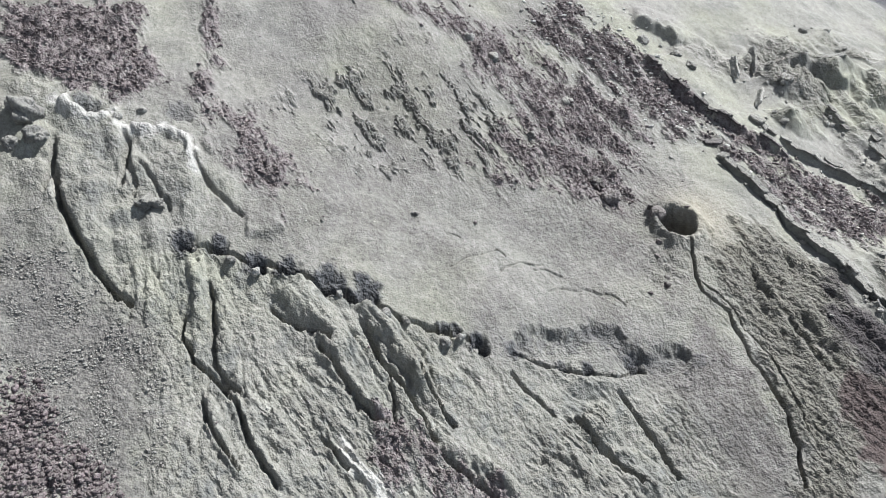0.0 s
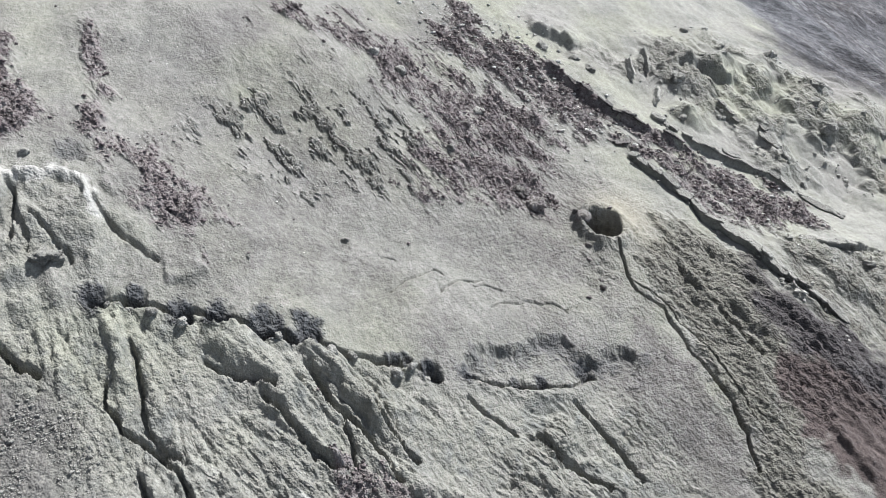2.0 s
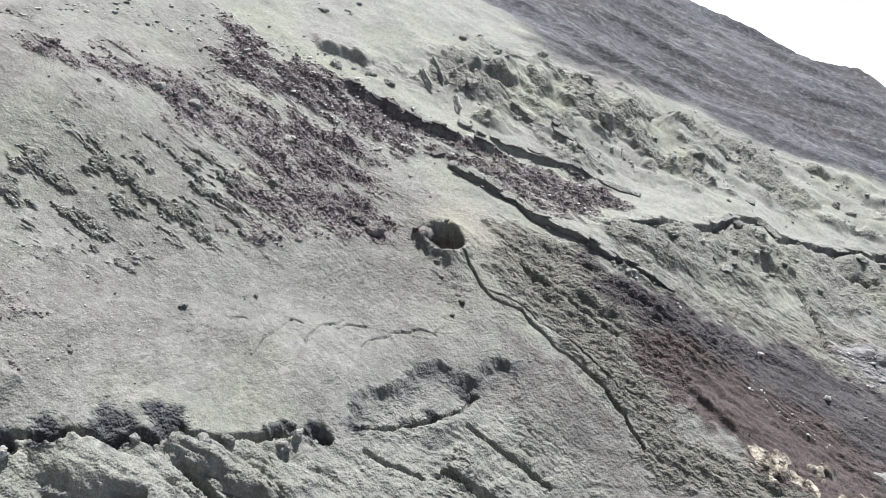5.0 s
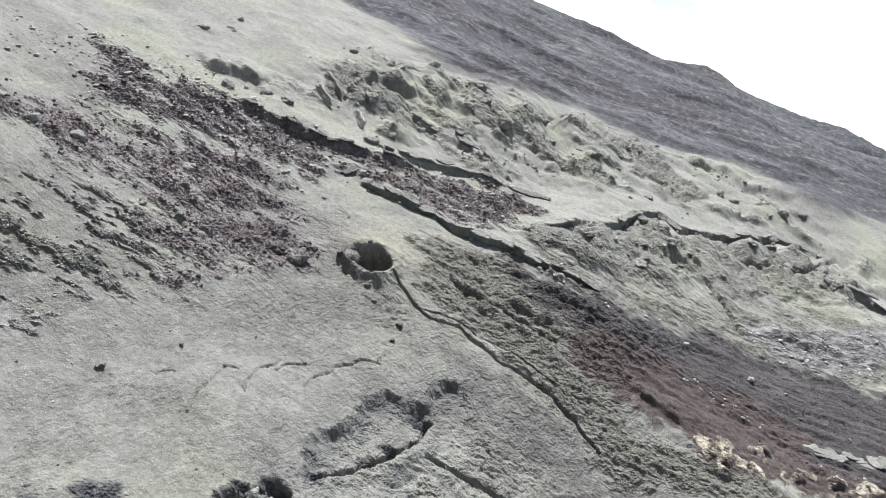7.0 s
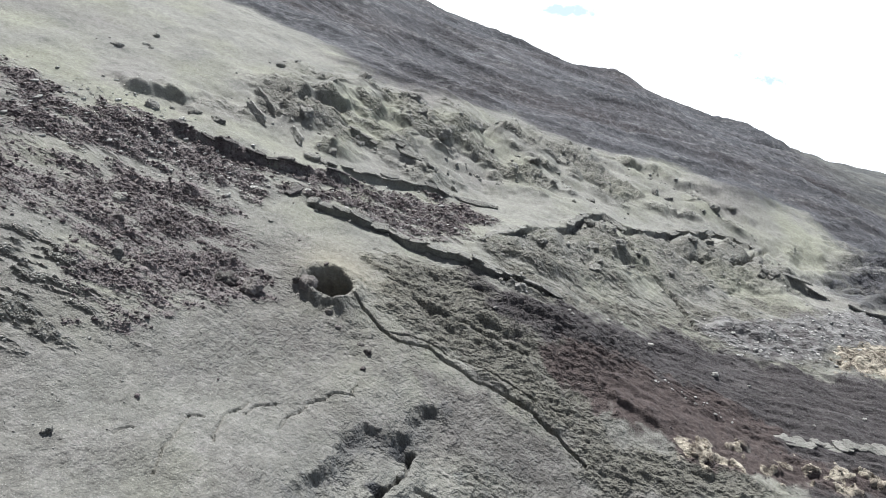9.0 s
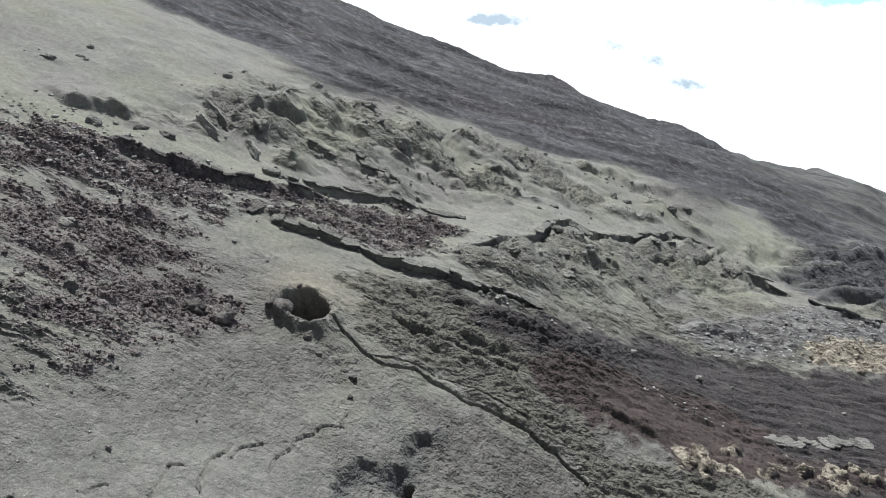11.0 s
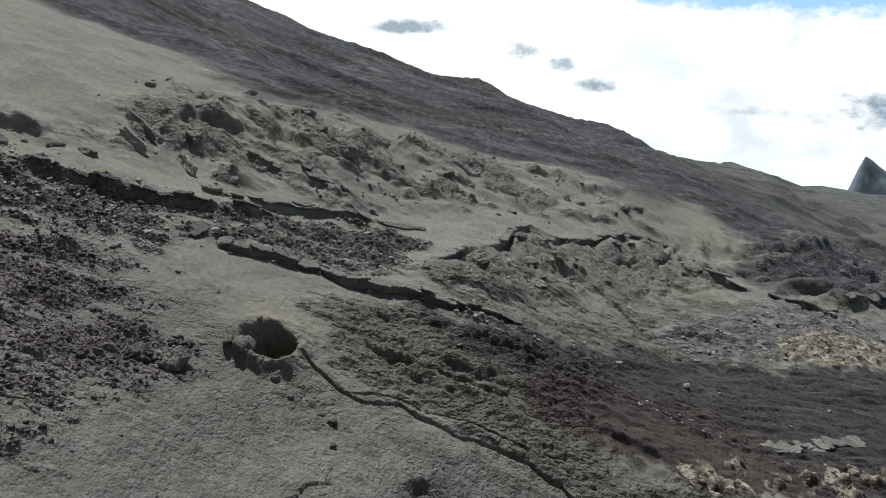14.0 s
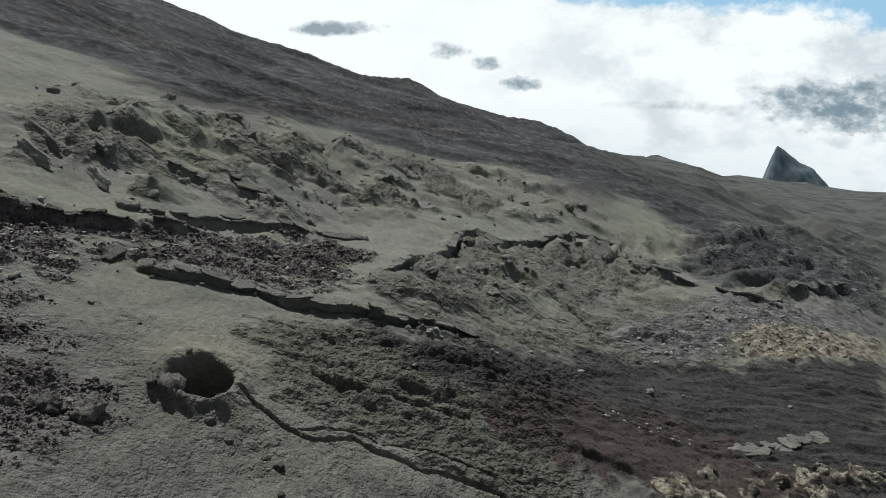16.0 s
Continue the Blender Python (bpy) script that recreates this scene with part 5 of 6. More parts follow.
def cloud_backdrop():
    """A wide curved wall of bright cloud, far off behind the mountain."""
    mat = bpy.data.materials.new("bright_cloud")
    mat.use_nodes = True
    nt = mat.node_tree
    nt.nodes.remove(nt.nodes["Principled BSDF"])
    em = nt.nodes.new("ShaderNodeEmission")
    tc = nt.nodes.new("ShaderNodeNewGeometry")
    mp = nt.nodes.new("ShaderNodeMapping")
    mp.inputs["Scale"].default_value = (1, 1, 1.5)
    nt.links.new(tc.outputs["Position"], mp.inputs["Vector"])
    n = nt.nodes.new("ShaderNodeTexNoise")
    n.inputs["Scale"].default_value, n.inputs["Detail"].default_value, n.inputs["Roughness"].default_value = 0.0021, 10, 0.62
    nt.links.new(mp.outputs[0], n.inputs["Vector"])
    puff = n.outputs["Fac"]
    n2 = nt.nodes.new("ShaderNodeTexNoise")
    n2.inputs["Scale"].default_value, n2.inputs["Detail"].default_value, n2.inputs["Roughness"].default_value = 0.009, 8, 0.62
    nt.links.new(mp.outputs[0], n2.inputs["Vector"])
    wisp = n2.outputs["Fac"]
    sepx = nt.nodes.new("ShaderNodeSeparateXYZ")
    nt.links.new(tc.outputs["Position"], sepx.inputs[0])
    shade = ramp(nt, puff, 0.47, 0.64)
    col = mix(nt, maths(nt, "MULTIPLY", maths(nt, "MULTIPLY", shade, 0.8), ramp(nt, sepx.outputs[0], -400, 1500)), (1.0, 1.0, 1.0), (0.60, 0.65, 0.69))
    sep = nt.nodes.new("ShaderNodeSeparateXYZ")
    nt.links.new(tc.outputs["Position"], sep.inputs[0])
    # thin places where dark land shows through: x, z, half width, half height, depth
    for cx, cz, w, h, deep in GAPS:
        dx = maths(nt, "DIVIDE", maths(nt, "SUBTRACT", sep.outputs[0], cx), w)
        dz = maths(nt, "DIVIDE", maths(nt, "SUBTRACT", sep.outputs[2], cz), h)
        d2 = maths(nt, "ADD", maths(nt, "MULTIPLY", dx, dx), maths(nt, "MULTIPLY", dz, dz))
        k = maths(nt, "ADD", maths(nt, "SUBTRACT", 1.15, d2), maths(nt, "ADD", maths(nt, "MULTIPLY", maths(nt, "SUBTRACT", puff, 0.5), 3.5), maths(nt, "MULTIPLY", maths(nt, "SUBTRACT", wisp, 0.5), 3.6)))
        col = mix(nt, maths(nt, "MULTIPLY", ramp(nt, k, 0.1, 1.3), deep), col, (0.21, 0.28, 0.33))
    # grey veil towards the foot of the clouds
    veil = ramp(nt, maths(nt, "ADD", sep.outputs[2], maths(nt, "MULTIPLY", puff, 500)), -700, -1150)
    col = mix(nt, maths(nt, "MULTIPLY", veil, 0.6), col, (0.72, 0.76, 0.79))
    # blue sky over the cloud tops to the east
    blue = maths(nt, "ADD", maths(nt, "ADD", sep.outputs[2], maths(nt, "MULTIPLY", maths(nt, "SUBTRACT", puff, 0.5), 500)), maths(nt, "MULTIPLY", maths(nt, "SUBTRACT", sep.outputs[0], 2000), 0.05))
    col = mix(nt, ramp(nt, blue, -465, -400), col, (0.36, 0.58, 0.78))
    nt.links.new(col, em.inputs["Color"])
    em.inputs["Strength"].default_value = 1.25
    nt.links.new(em.outputs[0], nt.nodes["Material Output"].inputs["Surface"])
    bm = bmesh.new()
    rad, n_seg = 4300.0, 72
    ring = []
    for k in range(n_seg + 1):
        a = radians(-80 + 160 * k / n_seg)
        ring.append([bm.verts.new((rad * math.sin(a), rad * math.cos(a), z)) for z in (-2600, -1700, -900, -300, 250)])
    for a, b in zip(ring, ring[1:]):
        for k in range(4):
            bm.faces.new((a[k], a[k + 1], b[k + 1], b[k]))
    me = bpy.data.meshes.new("backdrop")
    bm.to_mesh(me)
    bm.free()
    me.materials.append(mat)
    return tagged(new("backdrop", me), "bright white cloud bank with grey gaps beyond the mountain", "clouds", kind="structure")


cloud_backdrop()


# ---------------------------------------------------------------- rock materials
def rock_material(name, dark, light, dust, dusted, seed=0.0, random_per="object"):
    """Volcanic rock, rough all over, with ash lying on its upper faces."""
    mat, nt, bsdf = material(name)
    mid, fine, grit = noise_at(nt, 1.6, 4), noise_at(nt, 6.0, 3, 0.55), noise_at(nt, 22.0, 2, 0.5)
    col = mix(nt, ramp(nt, fine, 0.35, 0.68), dark, light)
    if random_per == "object":
        rnd = nt.nodes.new("ShaderNodeObjectInfo").outputs["Random"]
    else:
        rnd = nt.nodes.new("ShaderNodeNewGeometry").outputs["Random Per Island"]
    hs = nt.nodes.new("ShaderNodeHueSaturation")
    nt.links.new(col, hs.inputs["Color"])
    nt.links.new(maths(nt, "ADD", maths(nt, "MULTIPLY", rnd, 0.8), 0.6), hs.inputs["Value"])
    col = hs.outputs[0]
    geo = nt.nodes.new("ShaderNodeNewGeometry")
    sep = nt.nodes.new("ShaderNodeSeparateXYZ")
    nt.links.new(geo.outputs["Normal"], sep.inputs[0])
    up = ramp(nt, maths(nt, "ADD", sep.outputs[2], maths(nt, "MULTIPLY", maths(nt, "SUBTRACT", mid, 0.5), 0.8)), 0.55, 0.9)
    col = mix(nt, maths(nt, "MULTIPLY", up, dusted), col, dust)
    nt.links.new(col, bsdf.inputs["Base Color"])
    bsdf.inputs["Roughness"].default_value = 0.92
    bsdf.inputs["Specular IOR Level"].default_value = 0.2
    b = nt.nodes.new("ShaderNodeBump")
    b.inputs["Strength"].default_value, b.inputs["Distance"].default_value = 1.0, 0.22
    nt.links.new(maths(nt, "ADD", fine, maths(nt, "MULTIPLY", grit, 0.4)), b.inputs["Height"])
    nt.links.new(b.outputs[0], bsdf.inputs["Normal"])
    return mat


ASHY = rock_material("ash_dusted_lava", (0.14, 0.136, 0.125), (0.27, 0.264, 0.24), ASH_B, 0.75)
DARK_ROCK = rock_material("dark_lava", (0.075, 0.068, 0.068), (0.15, 0.135, 0.13), ASH_A, 0.35)
PALE_ROCK = rock_material("bleached_lava", (0.22, 0.212, 0.19), (0.38, 0.368, 0.34), (0.36, 0.35, 0.32), 0.5)
CRUST = rock_material("grey_crust", (0.17, 0.166, 0.15), (0.30, 0.294, 0.268), ASH_B, 0.6)
CLINKER = rock_material("purple_clinker", (0.083, 0.066, 0.067), (0.180, 0.150, 0.149), ASH_A, 0.32, random_per="island")
PEBBLE = rock_material("grey_grit", (0.18, 0.175, 0.16), (0.42, 0.41, 0.37), ASH_B, 0.4, random_per="island")
PALE_CHIP = rock_material("pale_chips", (0.28, 0.275, 0.26), (0.46, 0.45, 0.42), ASH_PALE, 0.4, random_per="island")
CINDERS = rock_material("dark_cinders", (0.07, 0.061, 0.060), (0.14, 0.124, 0.118), CINDER_B, 0.3, random_per="island")
RED_ROCK = rock_material("reddish_lava", (0.085, 0.074, 0.070), (0.19, 0.172, 0.160), ASH_A, 0.4)
TAN_ROCK = rock_material("tan_crust", (0.13, 0.108, 0.085), (0.27, 0.238, 0.187), (0.27, 0.25, 0.205), 0.4)


def ground_z(x, y):
    """Height of the ground sheet at plan places."""
    x, y = np.asarray(x, float), np.asarray(y, float)
    i, j = np.clip(np.searchsorted(gx, x) - 1, 0, len(gx) - 2), np.clip(np.searchsorted(gy, y) - 1, 0, len(gy) - 2)
    u, v = (x - gx[i]) / (gx[i + 1] - gx[i]), (y - gy[j]) / (gy[j + 1] - gy[j])
    return (Z2[j, i] * (1 - u) + Z2[j, i + 1] * u) * (1 - v) + (Z2[j + 1, i] * (1 - u) + Z2[j + 1, i + 1] * u) * v


def ground_mask(name, x, y):
    i, j = np.clip(np.searchsorted(gx, x), 0, len(gx) - 1), np.clip(np.searchsorted(gy, y), 0, len(gy) - 1)
    return M2[name][j, i]


# ---------------------------------------------------------------- boulders
def unit_rock(seed, subdivisions, cuts, rough):
    """A rock about 1 across: a ball cut by random planes and roughened."""
    rng = np.random.default_rng(seed)
    bm = bmesh.new()
    bmesh.ops.create_icosphere(bm, subdivisions=subdivisions, radius=0.5)
    co = np.array([v.co[:] for v in bm.verts])
    for _ in range(cuts):
        n = rng.normal(size=3)
        n /= np.linalg.norm(n)
        over = np.maximum(co @ n - rng.uniform(0.24, 0.42), 0)
        co = co - 0.9 * over[:, None] * n
    out = co / (np.linalg.norm(co, axis=1, keepdims=True) + 1e-9)
    s = seed * 3.7
    lump = fractal(co[:, 0] * 3 + s, co[:, 1] * 3 + co[:, 2] * 2.3, 3, seed) + fractal(co[:, 2] * 3.4 + s, co[:, 0] * 2.1 - co[:, 1] * 3, 4, seed + 50, 0.6)
    co = co + out * (rough * lump)[:, None]
    for v, c in zip(bm.verts, co):
        v.co = c
    return bm


def boulder(name, x, y, wide, tall, seed, mat, label, category="rock", group="", sink=0.28, cuts=9, rough=0.13, turn=None):
    bm = unit_rock(seed, 4 if wide > 1.4 else 3, cuts, rough)
    rng = np.random.default_rng(seed + 999)
    high = wide * tall
    deep = wide * rng.uniform(0.75, 1.05)
    bmesh.ops.transform(bm, matrix=Matrix.Diagonal((wide, deep, high * 1.35, 1)), verts=bm.verts)
    me = bpy.data.meshes.new(name)
    bm.to_mesh(me)
    bm.free()
    me.polygons.foreach_set("use_smooth", np.ones(len(me.polygons), bool))
    me.materials.append(mat)
    ob = new(name, me)
    z = float(ground_z(x, y))
    tilt = 14
    ob.matrix_world = pose(x, y, z + high * (0.62 - sink * 1.35), rng.uniform(-tilt, tilt), rng.uniform(-tilt, tilt) + 12, rng.uniform(0, 360) if turn is None else turn)
    return tagged(ob, label, category, group)


seed = 100
for rows, name, mat, label, group in (
        (BOULDER_UPPER, "boulder", ASHY, "grey lava boulder half buried in smooth ash", "boulders on the ash field"),
        (BOULDER_SLOPE, "boulder", ASHY, "ash-dusted lava boulder on the hummocky slope", "boulders on the hummocky slope"),
        (BOULDER_VENT, "boulder", RED_ROCK, "rough grey lava boulder near the round vent", "boulders near the vent"),
        (BOULDER_TOP, "boulder", ASHY, "large grey lava boulder among dark clinker", "boulders in the clinker"),
        (BOULDER_FISSURE, "spatter_lump", CRUST, "pale knobbly spatter lump on the lip of the fissure", "lumps along the fissure"),
        (PALE_STONE, "pale_stone", PALE_ROCK, "bleached white stone lying on dark cinder", "pale stones"),
        (FRONT_BLOCK, "lava_block", CRUST, "broken grey lava block at the flow front", "blocks of the flow front")):
    for x, y, wide, tall in rows:
        seed += 1
        if rows in (BOULDER_SLOPE, BOULDER_UPPER):
            wide = wide * 0.78
        if name == "pale_stone":
            wide, tall = wide * 0.6, min(tall, 0.4)
        if name == "lava_block":
            wide, tall = wide * 0.75, tall * 0.7
        text = label if wide < 1.3 else label.replace("boulder", "boulder, broad and cracked,", 1)
        boulder(name, x, y, wide, tall, seed, mat, text, "rock", group, sink={"pale_stone": 0.3, "lava_block": 0.5, "spatter_lump": 0.3}.get(name, 0.44),
                cuts=8 if name == "pale_stone" else 3, rough={"lava_block": 0.24, "spatter_lump": 0.16}.get(name, 0.18))
boulder("spatter_lump", -3.2, -0.65, 1.2, 0.65, 78, RED_ROCK, "knobbly reddish spatter lump on the vent rim", "rock", "lumps along the fissure", sink=0.42, cuts=1, rough=0.24)


# ---------------------------------------------------------------- slabs and ledges
def slab_mesh(length, deep, thick, seed):
    """A broken plate of crust with a ragged outline, an uneven top and chipped edges."""
    n_seg, n_ring = 40, 6
    a = np.arange(n_seg) * 2 * np.pi / n_seg
    ca, sa = np.cos(a), np.sin(a)
    r = 0.5 / (np.abs(ca) ** 4 + np.abs(sa) ** 4) ** 0.25
    r = r * (0.92 + 0.30 * fractal(ca * 1.6 + seed * 1.3, sa * 1.6, 3, seed))
    rings = []
    for k, h in [(0.25, 1), (0.5, 1), (0.75, 1), (0.93, 0.95), (1.0, 0.6), (0.97, -0.8), (0.6, -1)]:
        x, y = r * k * ca * length, r * k * sa * deep
        z = np.full(n_seg, h * thick * 0.5) + (0.10 if h > 0 else 0.05) * fractal(x * 1.5 + seed, y * 1.5, 4, seed + 5)
        rings.append(np.stack([x, y, z], -1))
    co = np.concatenate([[[0, 0, thick * 0.5]], *rings, [[0, 0, -thick * 0.5]]])
    faces = [(0, 1 + i, 1 + (i + 1) % n_seg) for i in range(n_seg)]
    for k in range(len(rings) - 1):
        p, q = 1 + k * n_seg, 1 + (k + 1) * n_seg
        faces += [(p + i, q + i, q + (i + 1) % n_seg, p + (i + 1) % n_seg) for i in range(n_seg)]
    p, last = 1 + (len(rings) - 1) * n_seg, len(co) - 1
    faces += [(p + (i + 1) % n_seg, p + i, last) for i in range(n_seg)]
    me = bpy.data.meshes.new("slab")
    me.from_pydata(co.tolist(), [], faces)
    me.update()
    return me


def part(name, me, mat, parent, m, label=""):
    me.materials.append(mat)
    ob = new(name, me)
    ob.parent = parent
    ob.matrix_local = m
    return tagged(ob, label)


def ledge(line, label, deep, thick, out, piece, mat, seed, lift=0.0, gaps=0.1, side=1):
    """A broken lip of crust along a bank's edge, one slab after another."""
    pts = np.array(LINES[line], float)
    root = new("crust_ledge")
    root.location = (pts[0, 0], pts[0, 1], float(ground_z(*pts[0])))
    rng = np.random.default_rng(seed)
    length = np.r_[0, np.cumsum(np.hypot(*np.diff(pts, axis=0).T))]
    s = 0.3
    while s < length[-1] - 0.4:
        size = piece * rng.uniform(0.6, 1.4)
        if rng.uniform() > gaps:
            a = np.array([np.interp(s, length, pts[:, k]) for k in (0, 1)])
            b = np.array([np.interp(min(s + size, length[-1]), length, pts[:, k]) for k in (0, 1)])
            c, way = (a + b) / 2, (b - a) / np.linalg.norm(b - a)
            left = np.array([-way[1], way[0]]) * side
            back = c + left * deep * 0.5
            za, zb = ground_z(*(a + left * 0.6)), ground_z(*(b + left * 0.6))
            zf, zr = ground_z(*(c + left * 0.35)), ground_z(*(c + left * deep))
            centre = c + left * (deep * 0.5 - out)
            rise = math.degrees(math.atan2(float(zb - za), float(np.linalg.norm(b - a))))
            lean = math.degrees(math.atan2(float(zr - zf), deep)) * side
            m = pose(centre[0] - root.location.x, centre[1] - root.location.y, float(max(zf, (zf + zr) / 2)) + lift + thick * 0.2 - root.location.z,
                     lean + rng.uniform(-7, 7), -rise + rng.uniform(-5, 5), math.degrees(math.atan2(way[1], way[0])))
            part("plate", slab_mesh(size * 1.3, deep * rng.uniform(0.7, 1.3), thick * rng.uniform(0.7, 1.3), int(seed + s * 10)), mat, root, m)
            # a broken block fallen below the lip
            if rng.uniform() < 0.55:
                bm = unit_rock(int(seed * 40 + s * 10), 2, 6, 0.16)
                me = bpy.data.meshes.new("block")
                bm.to_mesh(me)
                bm.free()
                d = float(rng.uniform(0.25, 0.5))
                at = b - left * rng.uniform(0.15, 0.5)
                size_m = Matrix.Diagonal((d * 1.3, d, d * 0.8, 1))
                part("block", me, mat, root, pose(at[0] - root.location.x, at[1] - root.location.y, float(ground_z(*at)) + d * 0.12 - root.location.z, 0, 0, rng.uniform(0, 360)) @ size_m, "angular fallen block")
        s += size
    return tagged(root, label, "rock ledge", "crust ledges")


ledge("crack_e", "broken grey crust ledge overhanging a dark gap", 0.9, 0.13, 0.26, 1.3, ASHY, 11, gaps=0.08)
ledge("bank_b", "thin pale crust ledge at the foot of the ash", 0.9, 0.16, 0.2, 1.1, CRUST, 12, gaps=0.2)
ledge("bank_c", "thin straight crust plate jutting from the ash", 0.9, 0.16, 0.3, 1.5, CRUST, 13, gaps=0.0)
ledge("front", "cracked crust lip along the top of the flow front", 0.7, 0.14, 0.2, 1.3, CRUST, 14, gaps=0.45)
ledge("levee_a", "pale crust strip on dark cinder", 0.5, 0.15, 0.1, 1.0, PALE_ROCK, 16, gaps=0.1)
ledge("levee_c", "long grey crust rim of an old lava flow", 0.9, 0.2, 0.25, 2.2, CRUST, 17, gaps=0.1)
ledge("crust_a", "row of broken crust blocks on the hummocky slope", 0.7, 0.25, 0.2, 0.8, ASHY, 19, gaps=0.15)
ledge("crust_b", "thin dark crust edge jutting from the ash", 0.6, 0.15, 0.2, 1.0, ASHY, 20, gaps=0.1)
ledge("crust_c", "pale broken crust plates at the foot of the hummocks", 0.7, 0.18, 0.2, 0.9, ASHY, 21, gaps=0.2)
ledge("bank", "dark clinker lip under the ash field", 0.5, 0.16, 0.1, 0.9, DARK_ROCK, 18, gaps=0.2)

for k, (x0, y0, x1, y1) in enumerate(SLABS):
    long = math.hypot(x1 - x0, y1 - y0)
    me = slab_mesh(long * (1.15 if k < 3 else 1), 0.85 if k < 3 else 0.9, 0.28 if k < 3 else 0.2, 300 + k)
    me.materials.append(CRUST if k != 4 else DARK_ROCK)
    ob = new("lava_slab", me)
    za, zb = float(ground_z(x0, y0)), float(ground_z(x1, y1))
    ob.matrix_world = pose((x0 + x1) / 2, (y0 + y1) / 2, (za + zb) / 2 + (0.3 if k < 3 else 0.12), 58 if k < 3 else 8, -math.degrees(math.atan2(zb - za, long)), math.degrees(math.atan2(y1 - y0, x1 - x0)))
    tagged(ob, "tilted grey lava slab standing out of the ash" if k < 3 else "flat grey lava slab lying on the ash", "rock slab", "lava slabs")

# the pale plate on dark cinder, broken into pieces
root = new("lava_plate")
root.location = (32.2, 10.6, float(ground_z(32.2, 10.6)))
rng = np.random.default_rng(402)
for k in range(13):
    x, y = 28.9 + 7.2 * k / 12 + rng.uniform(-0.2, 0.2), 9.0 + 3.4 * k / 12 + rng.uniform(-0.45, 0.45)
    turn = rng.uniform(-25, 25) + 24
    fall = math.degrees(math.atan2(float(ground_z(x - 0.5, y) - ground_z(x + 0.5, y)), 1.0))
    part("plate", slab_mesh(rng.uniform(0.9, 2.0), rng.uniform(0.6, 1.3), 0.14, 410 + k), CRUST, root, pose(x - 32.2, y - 10.6, float(ground_z(x, y)) + 0.05 - root.location.z, rng.uniform(-5, 5), fall + rng.uniform(-4, 4), turn))
tagged(root, "large pale cracked lava plate on dark cinder", "rock slab")


# ---------------------------------------------------------------- loose rubble
def scatter(name, label, count, area, weight, small, large, power, mat, seed, flat=0.75, category="rubble", plain=False):
    """Many small stones in one mesh, each a jagged lump of twenty sides, or eight if plain, sunk a little into the ground."""
    rng = np.random.default_rng(seed)
    bm = bmesh.new()
    if plain:
        ends = [bm.verts.new(p) for p in ((0.5, 0, 0), (0, 0.5, 0), (-0.5, 0, 0), (0, -0.5, 0), (0, 0, 0.5), (0, 0, -0.5))]
        for i in range(4):
            bm.faces.new((ends[i], ends[(i + 1) % 4], ends[4]))
            bm.faces.new((ends[(i + 1) % 4], ends[i], ends[5]))
        bm.verts.index_update()
    else:
        bmesh.ops.create_icosphere(bm, subdivisions=1, radius=0.5)
    base = np.array([v.co[:] for v in bm.verts])
    tris = np.array([[v.index for v in f.verts] for f in bm.faces])
    bm.free()
    x0, x1, y0, y1 = area
    px, py = np.zeros(0), np.zeros(0)
    for _ in range(40):
        qx, qy = rng.uniform(x0, x1, count * 3), rng.uniform(y0, y1, count * 3)
        ok = rng.uniform(size=qx.size) < weight(qx, qy)
        px, py = np.r_[px, qx[ok]], np.r_[py, qy[ok]]
        if px.size >= count:
            break
    px, py = px[:count], py[:count]
    n = px.size
    size = small * (1 - rng.uniform(size=n) * (1 - (small / large) ** power)) ** (-1 / power)
    co = base[None] * rng.uniform(0.55, 1.25, (n, len(base), 1)) + rng.normal(0, 0.05, (n, len(base), 3))
    co = co * (size[:, None] * np.stack([rng.uniform(0.8, 1.3, n), rng.uniform(0.7, 1.1, n), rng.uniform(0.5, 1.0, n) * flat * 1.2], 1))[:, None]
    a = rng.uniform(0, 6.28, n)
    c, s = np.cos(a)[:, None], np.sin(a)[:, None]
    x, y = co[..., 0] * c - co[..., 1] * s, co[..., 0] * s + co[..., 1] * c
    co = np.stack([x + px[:, None], y + py[:, None], co[..., 2] + (ground_z(px, py) + size * 0.12)[:, None]], -1).reshape(-1, 3)
    f = (tris[None] + len(base) * np.arange(n)[:, None, None]).reshape(-1, 3).astype(np.int32)
    me = bpy.data.meshes.new(name)
    me.vertices.add(len(co))
    me.vertices.foreach_set("co", co.astype(np.float32).ravel())
    me.loops.add(f.size)
    me.loops.foreach_set("vertex_index", f.ravel())
    me.polygons.add(len(f))
    me.polygons.foreach_set("loop_start", np.arange(0, f.size, 3, dtype=np.int32))
    me.update()
    me.materials.append(mat)
    return tagged(new(name, me), label, category, kind="stuff")


def clinker_weight(x, y):
    return (0.001 + ground_mask("rubble", x, y) ** 1.5) * (0.35 + 0.65 * smooth(-0.2, 0.25, fractal(x * 0.6, y * 0.6, 2, 71)))


scatter("clinker_rubble", "dark purple jagged clinker covering the slope", 34000, (-36, 6, -16, 24), clinker_weight, 0.07, 0.55, 2.2, CLINKER, 21, plain=True)
scatter("clinker_rubble", "dark purple jagged clinker between the ash sheets", 13000, (-32, 14, -46, -17), clinker_weight, 0.07, 0.5, 2.2, CLINKER, 22, plain=True)
scatter("cinder_rubble", "small dark cinders strewn over the lower slope", 16000, (8, 60, 2, 40), lambda x, y: np.maximum(ground_mask("cinder", x, y), ground_mask("brown", x, y)), 0.05, 0.2, 2.4, CINDERS, 23, plain=True)
scatter("tan_rubble", "tan and brown lumps of weathered crust", 260, (18, 50, 0, 40), lambda x, y: ground_mask("tan", x, y), 0.12, 0.9, 1.6, TAN_ROCK, 24)
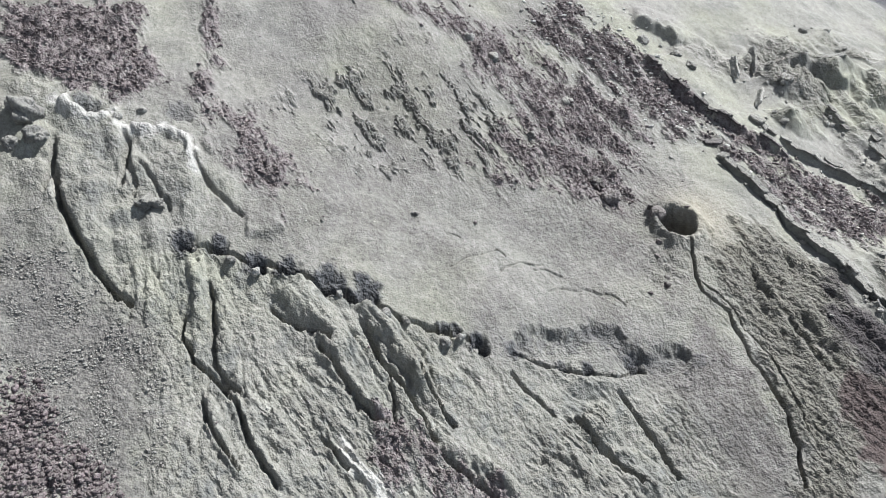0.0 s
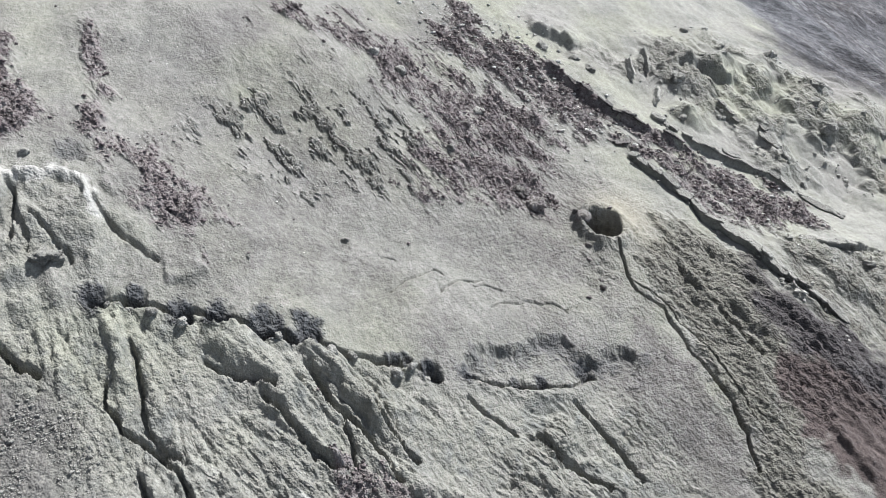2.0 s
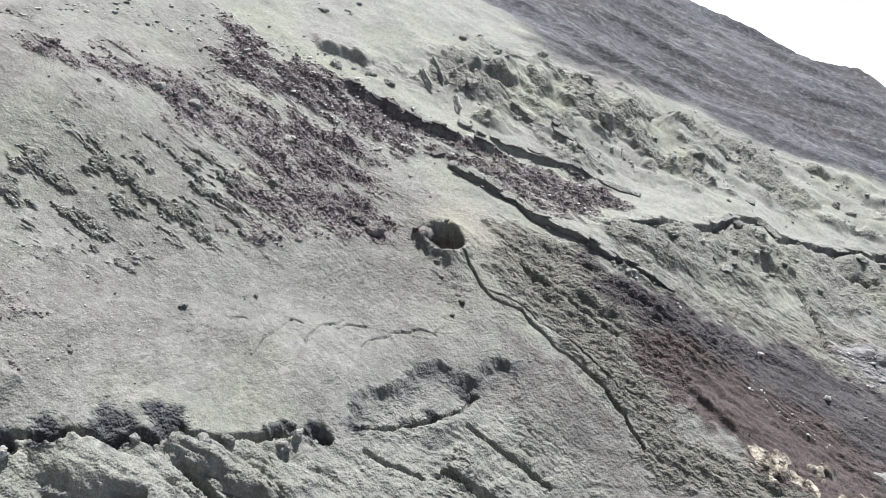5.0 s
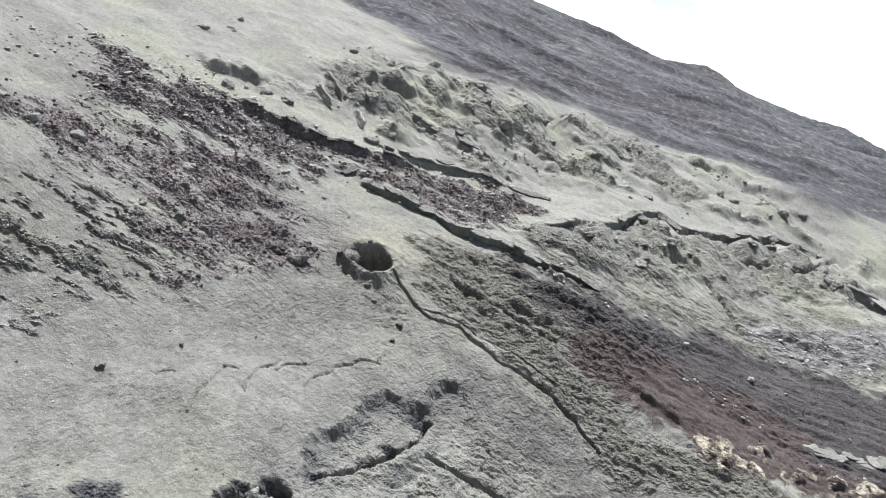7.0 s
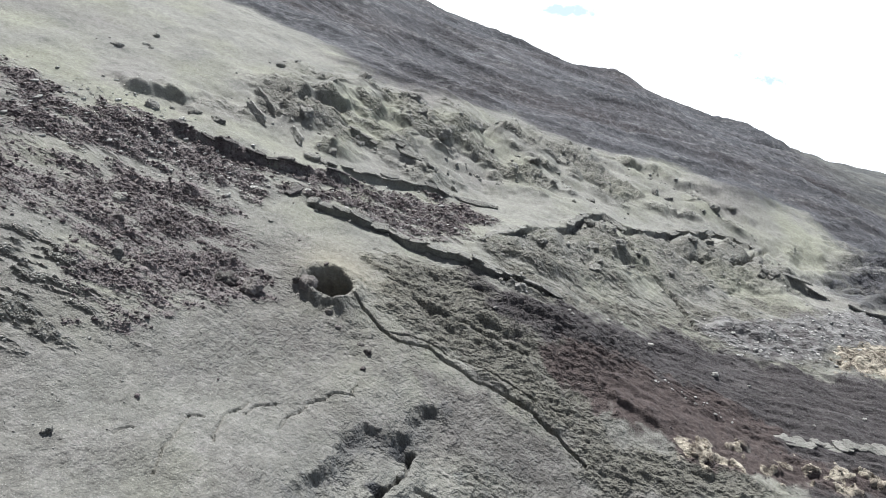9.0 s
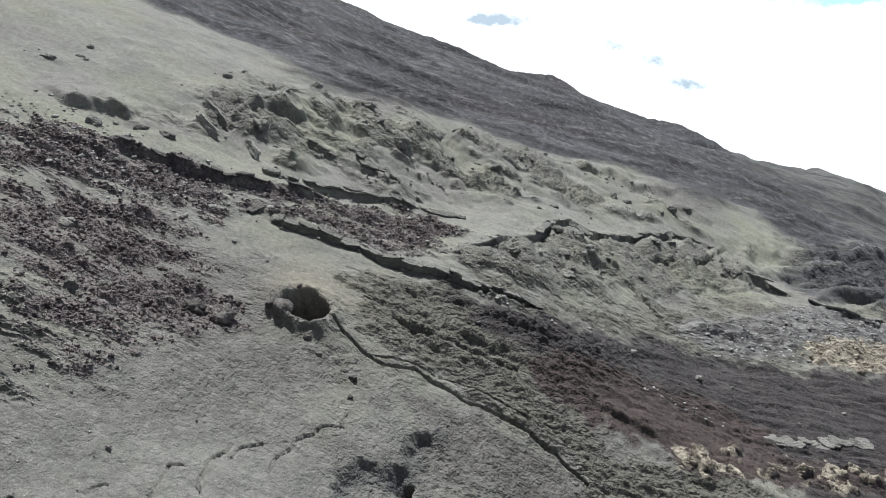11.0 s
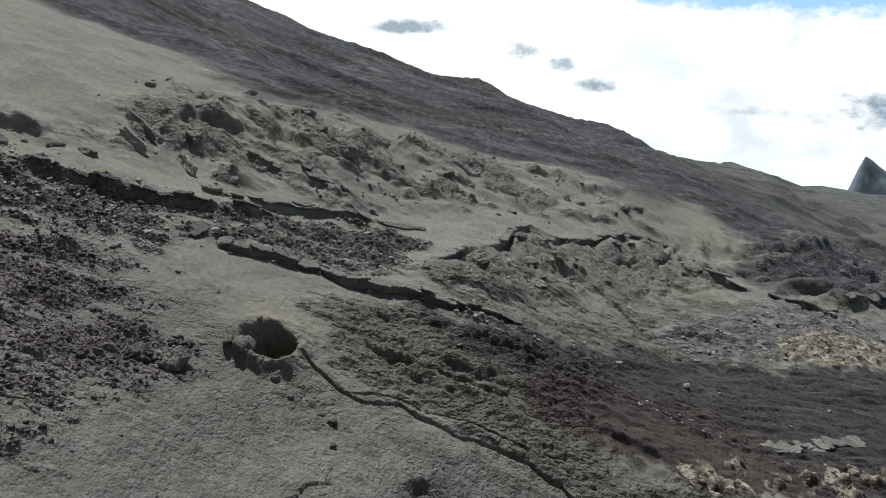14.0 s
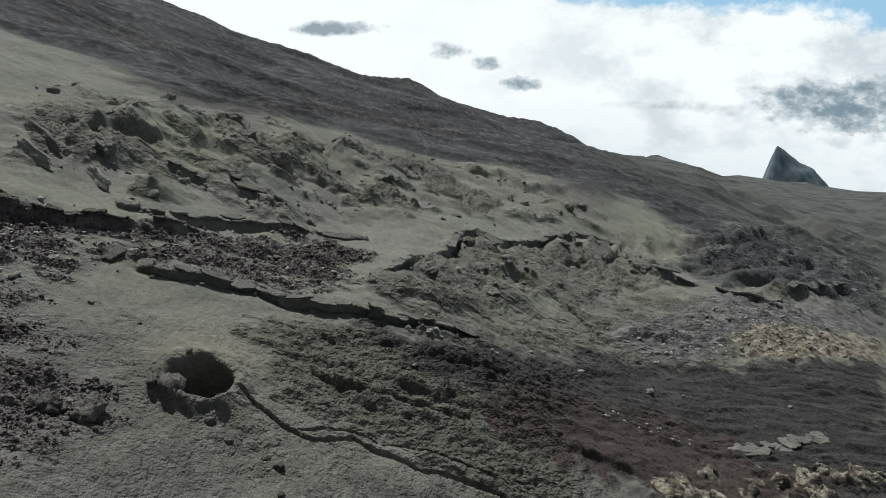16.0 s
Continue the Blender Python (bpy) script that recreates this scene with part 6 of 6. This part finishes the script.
scatter("grit", "grey grit and small stones lying on the ash", 11000, (-18, 20, -30, 14), lambda x, y: 0.15 + 0.85 * smooth(0.0, 0.35, fractal(x * 0.3, y * 0.3, 3, 72)), 0.03, 0.10, 2.6, PEBBLE, 25, plain=True)
scatter("slope_rubble", "ash-dusted rubble on the hummocky slope", 900, (-24, 40, 12, 62), lambda x, y: ground_mask("hummock", x, y) * smooth(0.05, 0.3, fractal(x * 0.25, y * 0.25, 3, 73)) + ground_mask("lumps", x, y) * 0.5, 0.14, 0.8, 2.2, PEBBLE, 26)


scatter("slope_rubble", "low ash-coated lumps scattered over the ash slope", 3500, (-24, -4, -30, -6), lambda x, y: ground_mask("clump", x, y) + 0.02, 0.06, 0.26, 2.2, PEBBLE, 28, flat=0.5)


scatter("clod_rubble", "small dark clods lying on brownish ash", 5000, (-14, 12, -48, -33), lambda x, y: ground_mask("clods", x, y) * smooth(-0.2, 0.3, fractal(x * 0.5, y * 0.5, 3, 74)), 0.06, 0.3, 2.2, ASHY, 30, flat=0.5)
scatter("flow_rubble", "dark jagged blocks of an old flow edge", 1600, (0, 16, -46, -33), lambda x, y: inside(x, y, AREAS["rubble_g"], 0.9), 0.12, 0.55, 2.0, CLINKER, 31)


def plate_weight(x, y):
    strip = smooth(0.6, 0.1, line_field(x, y, LINES["pale_strip"], 2)[0]) + smooth(0.4, 0.1, line_field(x, y, LINES["pale_strip_b"], 2)[0])
    return 6 * strip + inside(x, y, AREAS["rubble_c"], 2.0) + 0.6 * inside(x, y, AREAS["streak"], 2.0) + 0.5 * inside(x, y, AREAS["gray_flow"], 2.0) + 0.25 * inside(x, y, AREAS["rubble_d"], 1.0)


scatter("pale_chips", "pale grey chips of crust among the clinker", 1100, (-38, 52, -16, 46), plate_weight, 0.15, 0.7, 2.0, PALE_CHIP, 27, flat=0.4)


# ---------------------------------------------------------------- far hill
def far_hill():
    """A steep old cone far below, squeezed to look cloud-hidden in the camera's view."""
    n_ring, n_seg = 48, 96
    k, a = np.meshgrid(np.linspace(0.004, 1, n_ring), np.arange(n_seg) * 2 * np.pi / n_seg, indexing="ij")
    r = 400 * k * (1 + 0.12 * np.sin(3 * a + 1) + 0.10 * fractal(np.cos(a) * 2, np.sin(a) * 2, 3, 81))
    x, y = r * np.cos(a), r * np.sin(a) * 0.8
    x = np.where(x < 0, x * 0.15, x)
    h = 330 * (1 - k ** 1.1) + 22 * fractal(x * 0.012, y * 0.012, 4, 82) * np.minimum(k * 4, 1) - 16 * billow(np.cos(a) * 2.3, np.sin(a) * 2.3 + k, 3, 83) * k
    co = np.stack([x, y, h], -1).reshape(-1, 3)
    faces = [(j * n_seg + i, (j + 1) * n_seg + i, (j + 1) * n_seg + (i + 1) % n_seg, j * n_seg + (i + 1) % n_seg) for j in range(n_ring - 1) for i in range(n_seg)]
    faces.append(tuple(range(n_seg)))
    me = bpy.data.meshes.new("far_hill")
    me.from_pydata(co.tolist(), [], faces)
    me.update()
    me.polygons.foreach_set("use_smooth", np.ones(len(me.polygons), bool))
    # distance haze is put into the base colour as blue-grey
    mat, nt, bsdf = material("hill_painted_haze")
    n = noise_at(nt, 0.02, 6, 0.6)
    nt.links.new(mix(nt, ramp(nt, n, 0.4, 0.65), (0.10, 0.135, 0.165), (0.15, 0.19, 0.215)), bsdf.inputs["Base Color"])
    bsdf.inputs["Roughness"].default_value = 1.0
    me.materials.append(mat)
    ob = new("far_hill", me)
    ob.matrix_world = pose(1106, 2210, -984, 0, 0, -26)
    return tagged(ob, "distant dark cone hill rising out of the clouds", "hill")


far_hill()
